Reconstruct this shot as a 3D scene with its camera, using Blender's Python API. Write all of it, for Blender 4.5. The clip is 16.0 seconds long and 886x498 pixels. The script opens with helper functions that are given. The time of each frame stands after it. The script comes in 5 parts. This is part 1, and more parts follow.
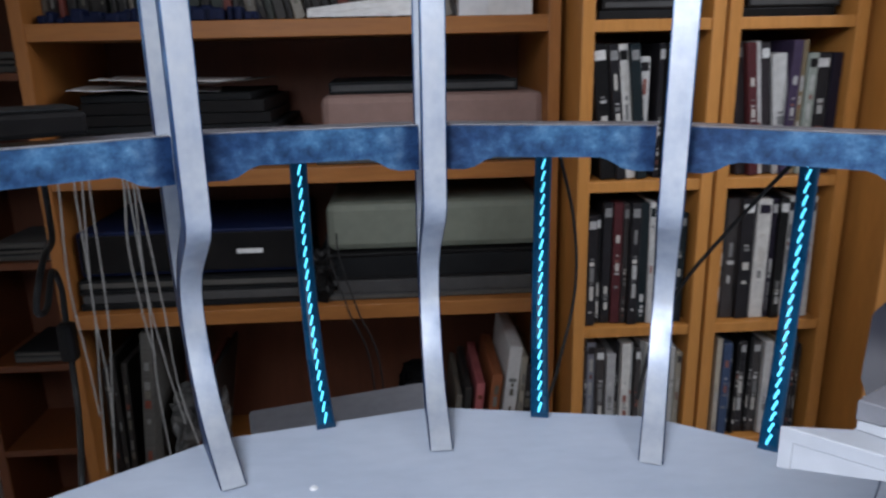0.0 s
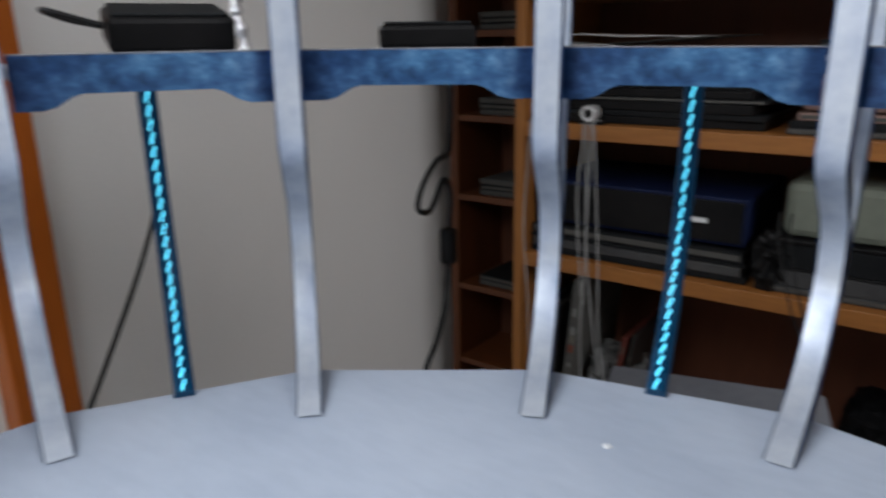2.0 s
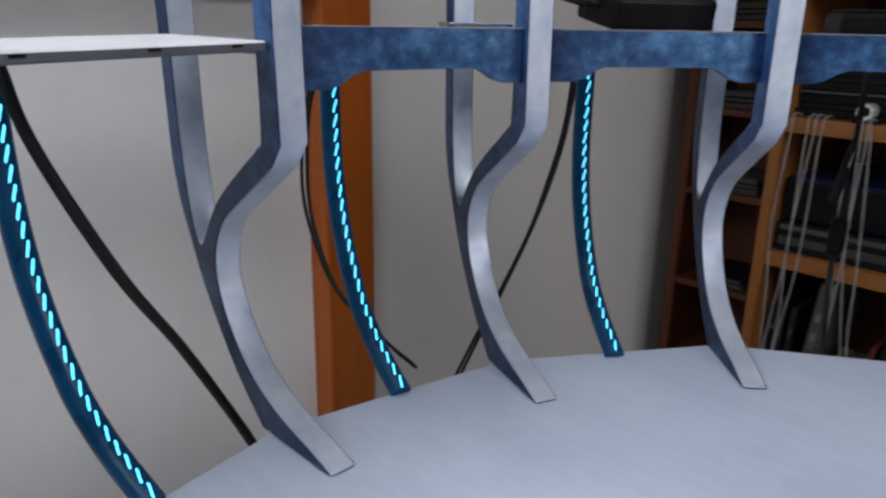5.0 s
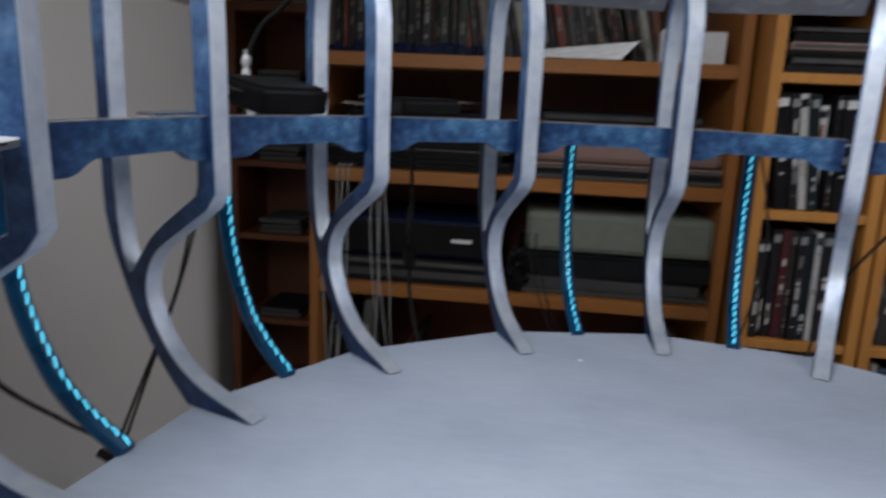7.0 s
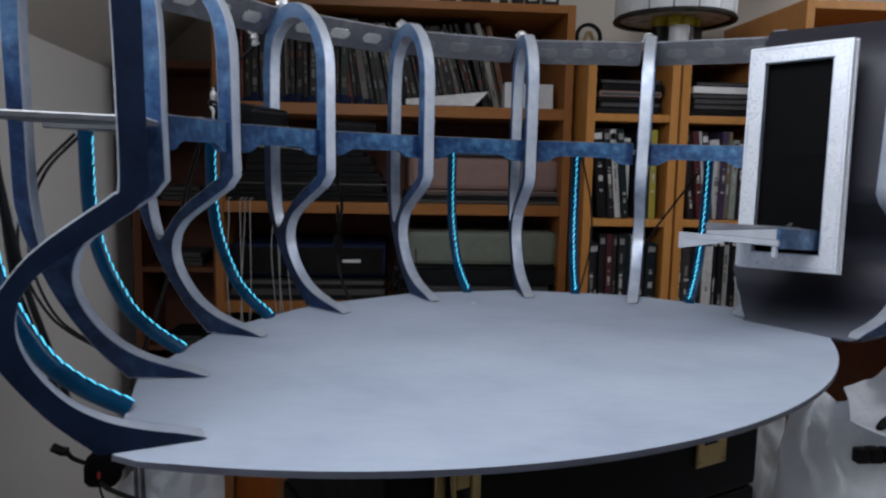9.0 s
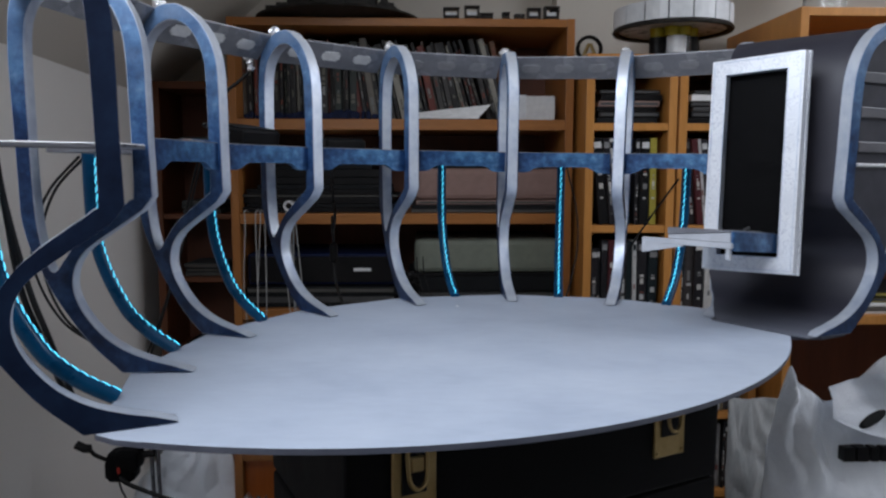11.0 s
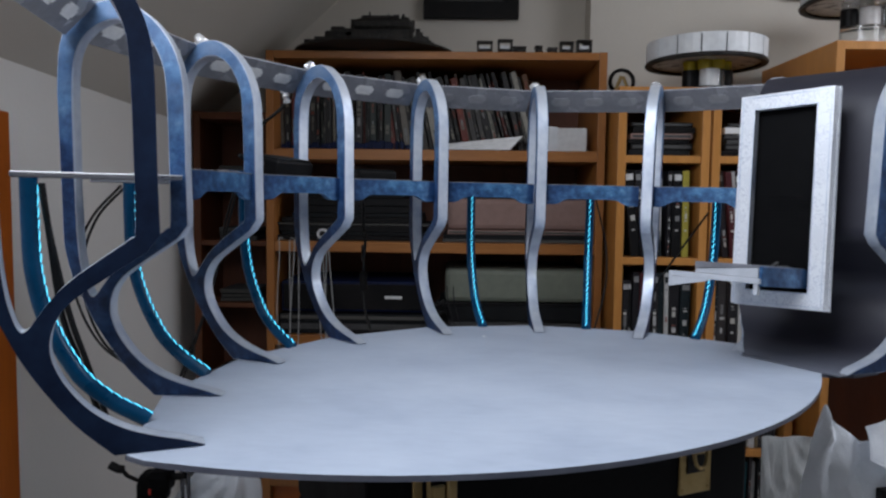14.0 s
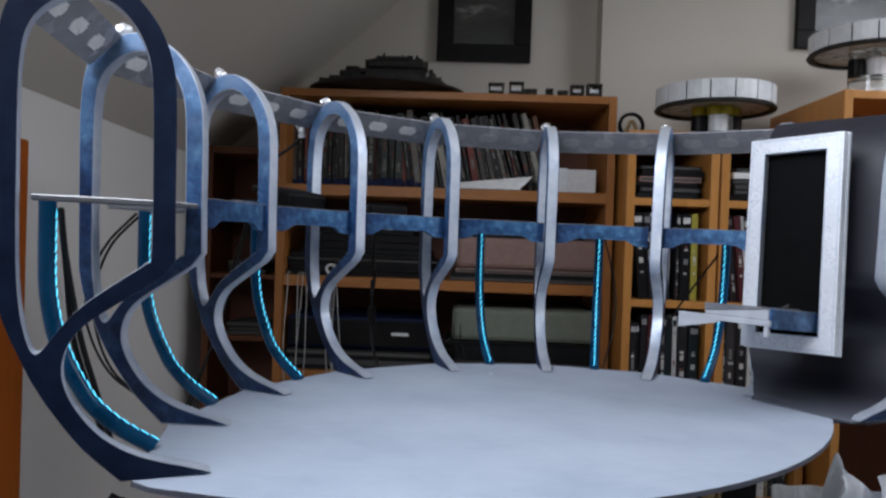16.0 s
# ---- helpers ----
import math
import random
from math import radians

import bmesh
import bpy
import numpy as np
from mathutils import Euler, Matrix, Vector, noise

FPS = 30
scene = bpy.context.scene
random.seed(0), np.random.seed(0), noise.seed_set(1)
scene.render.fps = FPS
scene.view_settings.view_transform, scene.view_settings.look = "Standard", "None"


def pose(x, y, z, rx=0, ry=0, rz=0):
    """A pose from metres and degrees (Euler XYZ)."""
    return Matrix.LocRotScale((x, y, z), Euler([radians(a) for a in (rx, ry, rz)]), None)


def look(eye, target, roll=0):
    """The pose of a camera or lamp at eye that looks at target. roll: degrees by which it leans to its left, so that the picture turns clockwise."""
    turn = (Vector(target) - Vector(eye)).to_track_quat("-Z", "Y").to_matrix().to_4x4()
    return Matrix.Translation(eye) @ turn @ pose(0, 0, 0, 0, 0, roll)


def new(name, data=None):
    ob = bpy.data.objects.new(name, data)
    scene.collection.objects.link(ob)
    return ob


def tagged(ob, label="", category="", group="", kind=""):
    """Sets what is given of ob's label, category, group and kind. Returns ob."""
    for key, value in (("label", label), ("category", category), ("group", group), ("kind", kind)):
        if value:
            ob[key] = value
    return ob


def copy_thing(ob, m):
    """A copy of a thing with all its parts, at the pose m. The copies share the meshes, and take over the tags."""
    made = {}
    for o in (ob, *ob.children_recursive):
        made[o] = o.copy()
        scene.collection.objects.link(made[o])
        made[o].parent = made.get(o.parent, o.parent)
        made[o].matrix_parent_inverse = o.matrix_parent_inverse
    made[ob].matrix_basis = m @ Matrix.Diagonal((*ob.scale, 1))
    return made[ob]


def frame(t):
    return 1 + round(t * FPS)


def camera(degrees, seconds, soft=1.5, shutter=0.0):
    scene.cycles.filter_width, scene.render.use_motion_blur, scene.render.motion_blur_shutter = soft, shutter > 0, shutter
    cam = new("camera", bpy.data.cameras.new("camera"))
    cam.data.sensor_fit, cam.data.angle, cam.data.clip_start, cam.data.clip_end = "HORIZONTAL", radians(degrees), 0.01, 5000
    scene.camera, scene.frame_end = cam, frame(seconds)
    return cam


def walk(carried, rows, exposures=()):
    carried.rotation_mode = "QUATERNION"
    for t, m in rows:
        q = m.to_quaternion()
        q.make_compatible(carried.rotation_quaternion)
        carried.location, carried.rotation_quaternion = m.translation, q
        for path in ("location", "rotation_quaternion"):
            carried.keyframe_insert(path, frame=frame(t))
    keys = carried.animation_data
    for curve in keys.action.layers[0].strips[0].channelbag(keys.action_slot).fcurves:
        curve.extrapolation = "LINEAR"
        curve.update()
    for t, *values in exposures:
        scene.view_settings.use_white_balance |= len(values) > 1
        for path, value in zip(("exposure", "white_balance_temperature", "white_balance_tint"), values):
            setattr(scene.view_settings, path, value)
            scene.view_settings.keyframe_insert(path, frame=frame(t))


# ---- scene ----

# ---------------------------------------------------------------- camera
cam = camera(63.62, 16.0, soft=2.4, shutter=0.6)
PATH = [
    (0, (0.1851, -1.0893, 1.7547), (0.2904, 0.8332, 1.2134), -1.26),
    (0.5, (0.2229, -1.076, 1.7479), (0.0808, 0.8419, 1.199), -0.91),
    (1, (0.2452, -1.0544, 1.7491), (-0.2848, 0.7669, 1.1152), -1.73),
    (1.5, (0.2517, -1.0353, 1.7261), (-0.6518, 0.6425, 1.1188), -0.89),
    (2, (0.2585, -1.0373, 1.7155), (-0.8911, 0.5001, 1.1543), -1.00),
    (2.5, (0.2567, -1.0673, 1.7157), (-1.2195, 0.1746, 1.1879), -0.94),
    (3, (0.2532, -1.0964, 1.707), (-1.3983, -0.0963, 1.1849), -1.18),
    (5.5, (0.1111, -1.2146, 1.7161), (-1.0634, 0.2986, 1.141), 2.02),
    (6, (0.1136, -1.2532, 1.7265), (-0.7632, 0.4652, 1.199), 2.39),
    (6.5, (0.109, -1.3189, 1.737), (-0.4598, 0.5351, 1.2479), 1.55),
    (7, (0.0776, -1.3263, 1.7327), (-0.1708, 0.6116, 1.305), 2.44),
    (7.5, (0.0775, -1.3557, 1.6698), (0.0074, 0.6342, 1.4818), 1.09),
    (8, (0.0627, -1.4292, 1.6624), (0.1663, 0.5608, 1.4922), 1.92),
    (8.5, (0.0294, -1.5308, 1.678), (0.1527, 0.4456, 1.3977), 2.75),
    (9, (0.0163, -1.5851, 1.6794), (0.1771, 0.3936, 1.437), 1.13),
    (11.5, (0.0924, -1.6459, 1.6843), (0.1332, 0.3432, 1.4796), 0.31),
    (12, (0.0958, -1.6403, 1.6844), (0.1438, 0.3502, 1.4956), 1.14),
    (12.5, (0.0915, -1.6396, 1.6858), (0.1238, 0.3492, 1.4777), 1.17),
    (13, (0.0888, -1.645, 1.6867), (0.0871, 0.3451, 1.4876), 1.40),
    (13.5, (0.0886, -1.6521, 1.6865), (0.0852, 0.3399, 1.5085), 1.10),
    (14, (0.088, -1.6563, 1.6872), (0.0505, 0.3385, 1.548), 0.67),
    (14.5, (0.0881, -1.655, 1.6847), (0.0611, 0.3402, 1.549), 1.06),
    (15, (0.0866, -1.657, 1.6839), (0.0537, 0.3405, 1.5887), 1.33),
    (15.5, (0.0857, -1.6586, 1.6835), (0.0339, 0.3387, 1.5945), 1.40),
    (16, (0.0838, -1.6601, 1.6816), (0.0261, 0.3389, 1.6544), 1.98),
]
EXPOSURES = [(0, 0.22, 6600, 14), (0.7, 0.25, 6530, 12), (1.4, 0.25, 6660, 12), (2, 0.14, 6930, 12), (2.5, 0.17, 6910, 12), (3, 0.01, 6950, 13), (5.5, -0.13, 6870, 15), (7, -0.31, 6870, 13), (8, -0.34, 6890, 13), (9, -0.55, 6700, 13), (11.5, -0.30, 6630, 13), (14, -0.28, 6610, 13), (16, -0.27, 6610, 13)]
walk(cam, [(t, look(eye, target, roll)) for t, eye, target, roll in PATH], EXPOSURES)

# ---------------------------------------------------------------- light
SKY_EL, SKY_AZ = radians(35), radians(215)
world = bpy.data.worlds.new("sky")
scene.world = world
world.use_nodes = True
wn = world.node_tree.nodes
sky = wn.new("ShaderNodeTexSky")
sky.sky_type, sky.sun_disc, sky.sun_elevation, sky.sun_rotation = "NISHITA", False, SKY_EL, SKY_AZ
wn["Background"].inputs["Strength"].default_value = 0.10
world.node_tree.links.new(sky.outputs[0], wn["Background"].inputs["Color"])


def area(name, eye, target, w, h, power, color):
    d = bpy.data.lights.new(name, "AREA")
    d.shape, d.size, d.size_y, d.energy, d.color = "RECTANGLE", w, h, power, color
    ob = new(name, d)
    ob.matrix_world = look(eye, target)
    return ob


area("roof_window_daylight", (-0.12, -1.50, 2.27), (0.52, -1.36, 1.55), 0.85, 0.62, 14.6, (0.80, 0.888, 1.0))
# unseen fill lamp, added to brighten the west wall
area("ceiling_window_daylight", (1.63, -0.85, 2.54), (-0.1, -1.1, 1.3), 0.8, 0.8, 17.0, (0.85, 0.91, 1.0))


# ---------------------------------------------------------------- materials
def nodes_of(name):
    m = bpy.data.materials.new(name)
    m.use_nodes = True
    nt = m.node_tree
    return m, nt, nt.nodes["Principled BSDF"]


def ramp_node(nt, fac, stops):
    r = nt.nodes.new("ShaderNodeValToRGB")
    els = r.color_ramp.elements
    while len(els) < len(stops):
        els.new(0.5)
    for e, (p, c) in zip(els, stops):
        e.position, e.color = p, (*c, 1)
    nt.links.new(fac, r.inputs["Fac"])
    return r.outputs["Color"]


def noise_node(nt, scale, stretch=(1, 1, 1), detail=4.0, rough=0.55):
    tc, mp, nz = (nt.nodes.new(k) for k in ("ShaderNodeTexCoord", "ShaderNodeMapping", "ShaderNodeTexNoise"))
    mp.inputs["Scale"].default_value = stretch
    nz.inputs["Scale"].default_value, nz.inputs["Detail"].default_value, nz.inputs["Roughness"].default_value = scale, detail, rough
    nt.links.new(tc.outputs["Object"], mp.inputs["Vector"])
    nt.links.new(mp.outputs["Vector"], nz.inputs["Vector"])
    return nz.outputs["Fac"]


def mixed(nt, a, b, fac=0.5, blend="MIX"):
    mx = nt.nodes.new("ShaderNodeMix")
    mx.data_type, mx.blend_type = "RGBA", blend
    if isinstance(fac, float):
        mx.inputs["Factor"].default_value = fac
    else:
        nt.links.new(fac, mx.inputs["Factor"])
    nt.links.new(a, mx.inputs[6])
    nt.links.new(b, mx.inputs[7])
    return mx.outputs[2]


def bumped(nt, bsdf, fac, strength, distance=0.002):
    b = nt.nodes.new("ShaderNodeBump")
    b.inputs["Strength"].default_value, b.inputs["Distance"].default_value = strength, distance
    nt.links.new(fac, b.inputs["Height"])
    nt.links.new(b.outputs["Normal"], bsdf.inputs["Normal"])


def surface(name, c0, c1, rough=0.5, metal=0.0, scale=8.0, stretch=(1, 1, 1), fine=60.0, bump=0.1, rvar=0.12, spec=None, grain=0.86):
    """Two colours mixed by coarse and fine noise, with uneven gloss and slight relief."""
    m, nt, b = nodes_of(name)
    n1, n2 = noise_node(nt, scale, stretch), noise_node(nt, fine, stretch)
    a = ramp_node(nt, n1, [(0.3, c0), (0.7, c1)])
    f = ramp_node(nt, n2, [(0.3, (grain, grain, grain)), (0.7, (1, 1, 1))])
    nt.links.new(mixed(nt, a, f, 1.0, "MULTIPLY"), b.inputs["Base Color"])
    mr = nt.nodes.new("ShaderNodeMapRange")
    mr.inputs["To Min"].default_value, mr.inputs["To Max"].default_value = max(0.02, rough - rvar), min(1, rough + rvar)
    nt.links.new(n1, mr.inputs["Value"])
    nt.links.new(mr.outputs[0], b.inputs["Roughness"])
    b.inputs["Metallic"].default_value = metal
    b.inputs["Specular IOR Level"].default_value = spec if spec is not None else (0.22 if max(c1) < 0.15 else 0.4)
    bumped(nt, b, n2, bump)
    return m


def random_tint(name, stops, rough=0.4, fine=90.0):
    """A colour for each object from its own random number."""
    m, nt, b = nodes_of(name)
    oi = nt.nodes.new("ShaderNodeObjectInfo")
    c = ramp_node(nt, oi.outputs["Random"], stops)
    c.node.color_ramp.interpolation = "CONSTANT"
    n2 = noise_node(nt, fine)
    f = ramp_node(nt, n2, [(0.3, (0.75, 0.75, 0.75)), (0.7, (1, 1, 1))])
    nt.links.new(mixed(nt, c, f, 1.0, "MULTIPLY"), b.inputs["Base Color"])
    b.inputs["Roughness"].default_value = rough
    b.inputs["Specular IOR Level"].default_value = 0.3
    return m


def glowing(name, color, strength):
    m, nt, b = nodes_of(name)
    b.inputs["Base Color"].default_value = (*color, 1)
    b.inputs["Emission Color"].default_value = (*color, 1)
    b.inputs["Emission Strength"].default_value = strength
    return m


# the beech made brighter and yellower, for the light on the towers
TOWER_WOOD_LIT = surface("beech_veneer_lit", (0.47, 0.200, 0.046), (0.58, 0.255, 0.064), 0.42, scale=5, stretch=(6, 6, 0.7), fine=40, bump=0.05)
WOOD = surface("beech_veneer", (0.32, 0.120, 0.029), (0.40, 0.158, 0.041), 0.42, scale=5, stretch=(6, 6, 0.7), fine=40, bump=0.05)
WOOD_FLAT = surface("beech_veneer_shelf", (0.32, 0.120, 0.029), (0.40, 0.158, 0.041), 0.42, scale=5, stretch=(0.7, 6, 6), fine=40, bump=0.05)
# red-brown veneer, set darker for the shade this tower stands in
WOOD_RED_SHADED = surface("red_brown_veneer_shaded", (0.115, 0.034, 0.011), (0.155, 0.048, 0.015), 0.45, scale=5, stretch=(6, 6, 0.7), fine=40, bump=0.05)
WOOD_BACK = surface("brown_backing_board", (0.125, 0.043, 0.022), (0.17, 0.060, 0.031), 0.6, scale=4, stretch=(5, 5, 0.6), fine=50)
DOOR_WOOD = surface("orange_stained_pine", (0.43, 0.098, 0.012), (0.52, 0.135, 0.019), 0.35, scale=4, stretch=(7, 7, 0.6), fine=30, bump=0.06)
PLASTER = surface("grey_painted_plaster", (0.575, 0.540, 0.480), (0.625, 0.590, 0.528), 0.85, scale=2.0, fine=180, bump=0.012, grain=0.97)
# white plaster, paler still to make up for light missing on this wall
WHITE_WALL_LIT = surface("white_plaster_brightened", (0.78, 0.765, 0.735), (0.83, 0.815, 0.785), 0.85, scale=2.0, fine=180, bump=0.012, grain=0.97)
DOOR_WHITE = surface("white_satin_paint", (0.84, 0.84, 0.82), (0.88, 0.88, 0.86), 0.45, scale=2.5, fine=60, bump=0.008, grain=0.97)
BOUNCE_WALL = surface("pale_bounce_panelling", (0.46, 0.43, 0.39), (0.54, 0.51, 0.46), 0.6, scale=4, stretch=(6, 6, 0.6), fine=40)
CARPET = surface("grey_carpet", (0.16, 0.15, 0.14), (0.22, 0.2, 0.19), 0.95, scale=12, fine=300, bump=0.4)
BLACK = surface("black_vinyl", (0.003, 0.003, 0.0035), (0.005, 0.005, 0.0055), 0.6, scale=30, fine=300, bump=0.2, spec=0.08)
BLACK_PLASTIC = surface("black_plastic", (0.006, 0.006, 0.0065), (0.012, 0.011, 0.011), 0.45, scale=20, fine=200, bump=0.08, spec=0.14)
CABLE_WHITE = surface("white_cable_sheath", (0.36, 0.36, 0.35), (0.46, 0.46, 0.45), 0.45, scale=20)
RUBBER = surface("black_cable_rubber", (0.012, 0.012, 0.012), (0.02, 0.02, 0.02), 0.5, scale=20)


def silver_paint():
    """Brushed silver with smudges of the blue paint that was wiped over it."""
    m, nt, b = nodes_of("silver_paint")
    n1, n2, n3 = noise_node(nt, 11, detail=5, rough=0.6), noise_node(nt, 70, detail=4), noise_node(nt, 260)
    a = ramp_node(nt, n1, [(0.30, (0.28, 0.35, 0.48)), (0.42, (0.50, 0.56, 0.66)), (0.52, (0.65, 0.70, 0.77)), (0.72, (0.74, 0.78, 0.84))])
    f = ramp_node(nt, n2, [(0.3, (0.84, 0.86, 0.90)), (0.6, (1, 1, 1))])
    nt.links.new(mixed(nt, a, f, 1.0, "MULTIPLY"), b.inputs["Base Color"])
    nt.links.new(ramp_node(nt, n2, [(0.3, (0.54, 0.54, 0.54)), (0.7, (0.40, 0.40, 0.40))]), b.inputs["Roughness"])
    b.inputs["Metallic"].default_value = 0.55
    bumped(nt, b, n3, 0.10)
    return m


SILVER = silver_paint()
STRIP_PALE = surface("pale_grey_acrylic_strip", (0.235, 0.24, 0.265), (0.315, 0.32, 0.345), 0.25, 0.1, scale=25, fine=150)
STRIP_GREY = surface("grey_painted_strip", (0.16, 0.165, 0.19), (0.24, 0.245, 0.27), 0.35, 0.2, scale=25, fine=150)
SLATE_PANEL = surface("slate_grey_panel", (0.045, 0.046, 0.058), (0.065, 0.066, 0.08), 0.5, scale=15)
SLAT_GREY = surface("mid_grey_slat", (0.11, 0.112, 0.125), (0.15, 0.15, 0.165), 0.45, scale=15)
BRASS = surface("worn_brass", (0.34, 0.24, 0.10), (0.45, 0.33, 0.16), 0.36, 0.9, scale=40, fine=200, bump=0.15)
BOARD_WHITE = surface("pale_grey_board", (0.70, 0.71, 0.73), (0.77, 0.78, 0.79), 0.45, scale=20)
# deck's edge, darkened in the colour for the shade it lies in
DECK_EDGE_SHADED = surface("deck_edge_shade", (0.085, 0.092, 0.125), (0.12, 0.13, 0.165), 0.5, scale=20)
LEDGE_GREY = surface("pale_grey_ledge_paint", (0.42, 0.445, 0.49), (0.50, 0.525, 0.565), 0.4, scale=14)
BOUNCE_TOP = surface("pale_grey_bounce_top", (0.56, 0.57, 0.58), (0.64, 0.65, 0.66), 0.4, scale=6)
STEEL = surface("bright_steel", (0.6, 0.6, 0.6), (0.7, 0.7, 0.7), 0.22, 1.0, scale=30)
DARK_CHROME = surface("dark_chrome", (0.16, 0.16, 0.18), (0.24, 0.24, 0.27), 0.25, 0.9, scale=30)
PAPER = surface("white_paper", (0.70, 0.70, 0.69), (0.80, 0.80, 0.79), 0.8, scale=10, fine=90)
GREY_PAPER = surface("grey_paper", (0.050, 0.050, 0.052), (0.085, 0.085, 0.083), 0.8, scale=10, fine=90)
# page edges, darkened in the colour for the dim shelves
DIM_PAPER = surface("dimmed_paper_edges", (0.075, 0.072, 0.065), (0.125, 0.12, 0.11), 0.85, scale=4, stretch=(1, 1, 40), fine=120)
PINK = surface("dusty_pink_card", (0.25, 0.155, 0.13), (0.31, 0.20, 0.17), 0.75, scale=6)
PALE_FOAM = surface("pale_green_foam_board", (0.165, 0.18, 0.145), (0.21, 0.23, 0.18), 0.7, scale=6)
NAVY = surface("navy_device_case", (0.006, 0.011, 0.040), (0.010, 0.017, 0.055), 0.5, scale=15, spec=0.12)
DARK_SLATE = surface("dark_slate_card", (0.009, 0.010, 0.011), (0.016, 0.017, 0.018), 0.6, scale=8, spec=0.12)
CHARCOAL_MODEL = surface("charcoal_model_plastic", (0.012, 0.012, 0.012), (0.048, 0.043, 0.038), 0.55, scale=60, fine=200, bump=0.2)
YELLOW = surface("amber_acrylic", (0.42, 0.33, 0.02), (0.5, 0.4, 0.04), 0.2, scale=10)
DISH = surface("mottled_clear_dish", (0.30, 0.30, 0.28), (0.62, 0.62, 0.58), 0.3, scale=30, fine=120)
RED = surface("red_plastic", (0.4, 0.03, 0.025), (0.5, 0.05, 0.03), 0.4)
FADED_RED = surface("faded_red_cover", (0.42, 0.10, 0.11), (0.52, 0.16, 0.16), 0.6, scale=30)
RUST = surface("rust_brown_cover", (0.28, 0.085, 0.032), (0.36, 0.12, 0.048), 0.6, scale=20)
BOOK_CREAM = surface("cream_cover", (0.36, 0.33, 0.27), (0.46, 0.43, 0.36), 0.7, scale=20)
WHITE_PLASTIC = surface("white_plastic", (0.7, 0.72, 0.74), (0.78, 0.79, 0.8), 0.35, scale=14)
SCREEN = surface("black_ribbed_plastic", (0.002, 0.002, 0.0025), (0.004, 0.004, 0.0045), 0.55, scale=30, spec=0.06)
TUBE = surface("deep_teal_tube", (0.0, 0.028, 0.072), (0.001, 0.045, 0.108), 0.30, scale=60, bump=0.02)
# faint emission on the sleeve stands in for the wire's light inside it
TUBE_SHADER = TUBE.node_tree.nodes["Principled BSDF"]
TUBE_SHADER.inputs["Emission Color"].default_value = (0.0, 0.24, 0.62, 1)
TUBE_SHADER.inputs["Emission Strength"].default_value = 0.036
GLOW = glowing("cyan_light_wire", (0.08, 0.66, 0.98), 1.9)
FOIL = surface("crumpled_foil", (0.86, 0.87, 0.88), (0.95, 0.95, 0.95), 0.24, 0.55, scale=90, fine=300, bump=0.6)
OLIVE = surface("olive_yellow_cover", (0.20, 0.17, 0.03), (0.30, 0.25, 0.06), 0.5, scale=30)
PLATE = surface("grey_card_plate", (0.11, 0.115, 0.13), (0.15, 0.155, 0.17), 0.7, scale=9, fine=120, bump=0.08)


def mottled_blue(nt, b):
    """Sponged blue: pale flecks over mid and deep blue, at two scales."""
    n1, n2, n3 = noise_node(nt, 62, detail=7, rough=0.68), noise_node(nt, 170, detail=4, rough=0.6), noise_node(nt, 13, detail=3)
    a = ramp_node(nt, n1, [(0.30, (0.014, 0.043, 0.110)), (0.46, (0.034, 0.105, 0.235)), (0.58, (0.075, 0.185, 0.355)), (0.74, (0.19, 0.325, 0.49))])
    f = ramp_node(nt, n2, [(0.3, (0.66, 0.70, 0.76)), (0.7, (1, 1, 1))])
    g = ramp_node(nt, n3, [(0.34, (0.42, 0.48, 0.58)), (0.5, (0.85, 0.88, 0.92)), (0.66, (1.35, 1.32, 1.25))])
    b.inputs["Roughness"].default_value, b.inputs["Metallic"].default_value = 0.36, 0.3
    bumped(nt, b, n2, 0.15, 0.0008)
    return mixed(nt, mixed(nt, a, f, 1.0, "MULTIPLY"), g, 1.0, "MULTIPLY")


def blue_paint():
    """The fascia boards: pale cloudy streaks in the middle, deeper blue towards both ends."""
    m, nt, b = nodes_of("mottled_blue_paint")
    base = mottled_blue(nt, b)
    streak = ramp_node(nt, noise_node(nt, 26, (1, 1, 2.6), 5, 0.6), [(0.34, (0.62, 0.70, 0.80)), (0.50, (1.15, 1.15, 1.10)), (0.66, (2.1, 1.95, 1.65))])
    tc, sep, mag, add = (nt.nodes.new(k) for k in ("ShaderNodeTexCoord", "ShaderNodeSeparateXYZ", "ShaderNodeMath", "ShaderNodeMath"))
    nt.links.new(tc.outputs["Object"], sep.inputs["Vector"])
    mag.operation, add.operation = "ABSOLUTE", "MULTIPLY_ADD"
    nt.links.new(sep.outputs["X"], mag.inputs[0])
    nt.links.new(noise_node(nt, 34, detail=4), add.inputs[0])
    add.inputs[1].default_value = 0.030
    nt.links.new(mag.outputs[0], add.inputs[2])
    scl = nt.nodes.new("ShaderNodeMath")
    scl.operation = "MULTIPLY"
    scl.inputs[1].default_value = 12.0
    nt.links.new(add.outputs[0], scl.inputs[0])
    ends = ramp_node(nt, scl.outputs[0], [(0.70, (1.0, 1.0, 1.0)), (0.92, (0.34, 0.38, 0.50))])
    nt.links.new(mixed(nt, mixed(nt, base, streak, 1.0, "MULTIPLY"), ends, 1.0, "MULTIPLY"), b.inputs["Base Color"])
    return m


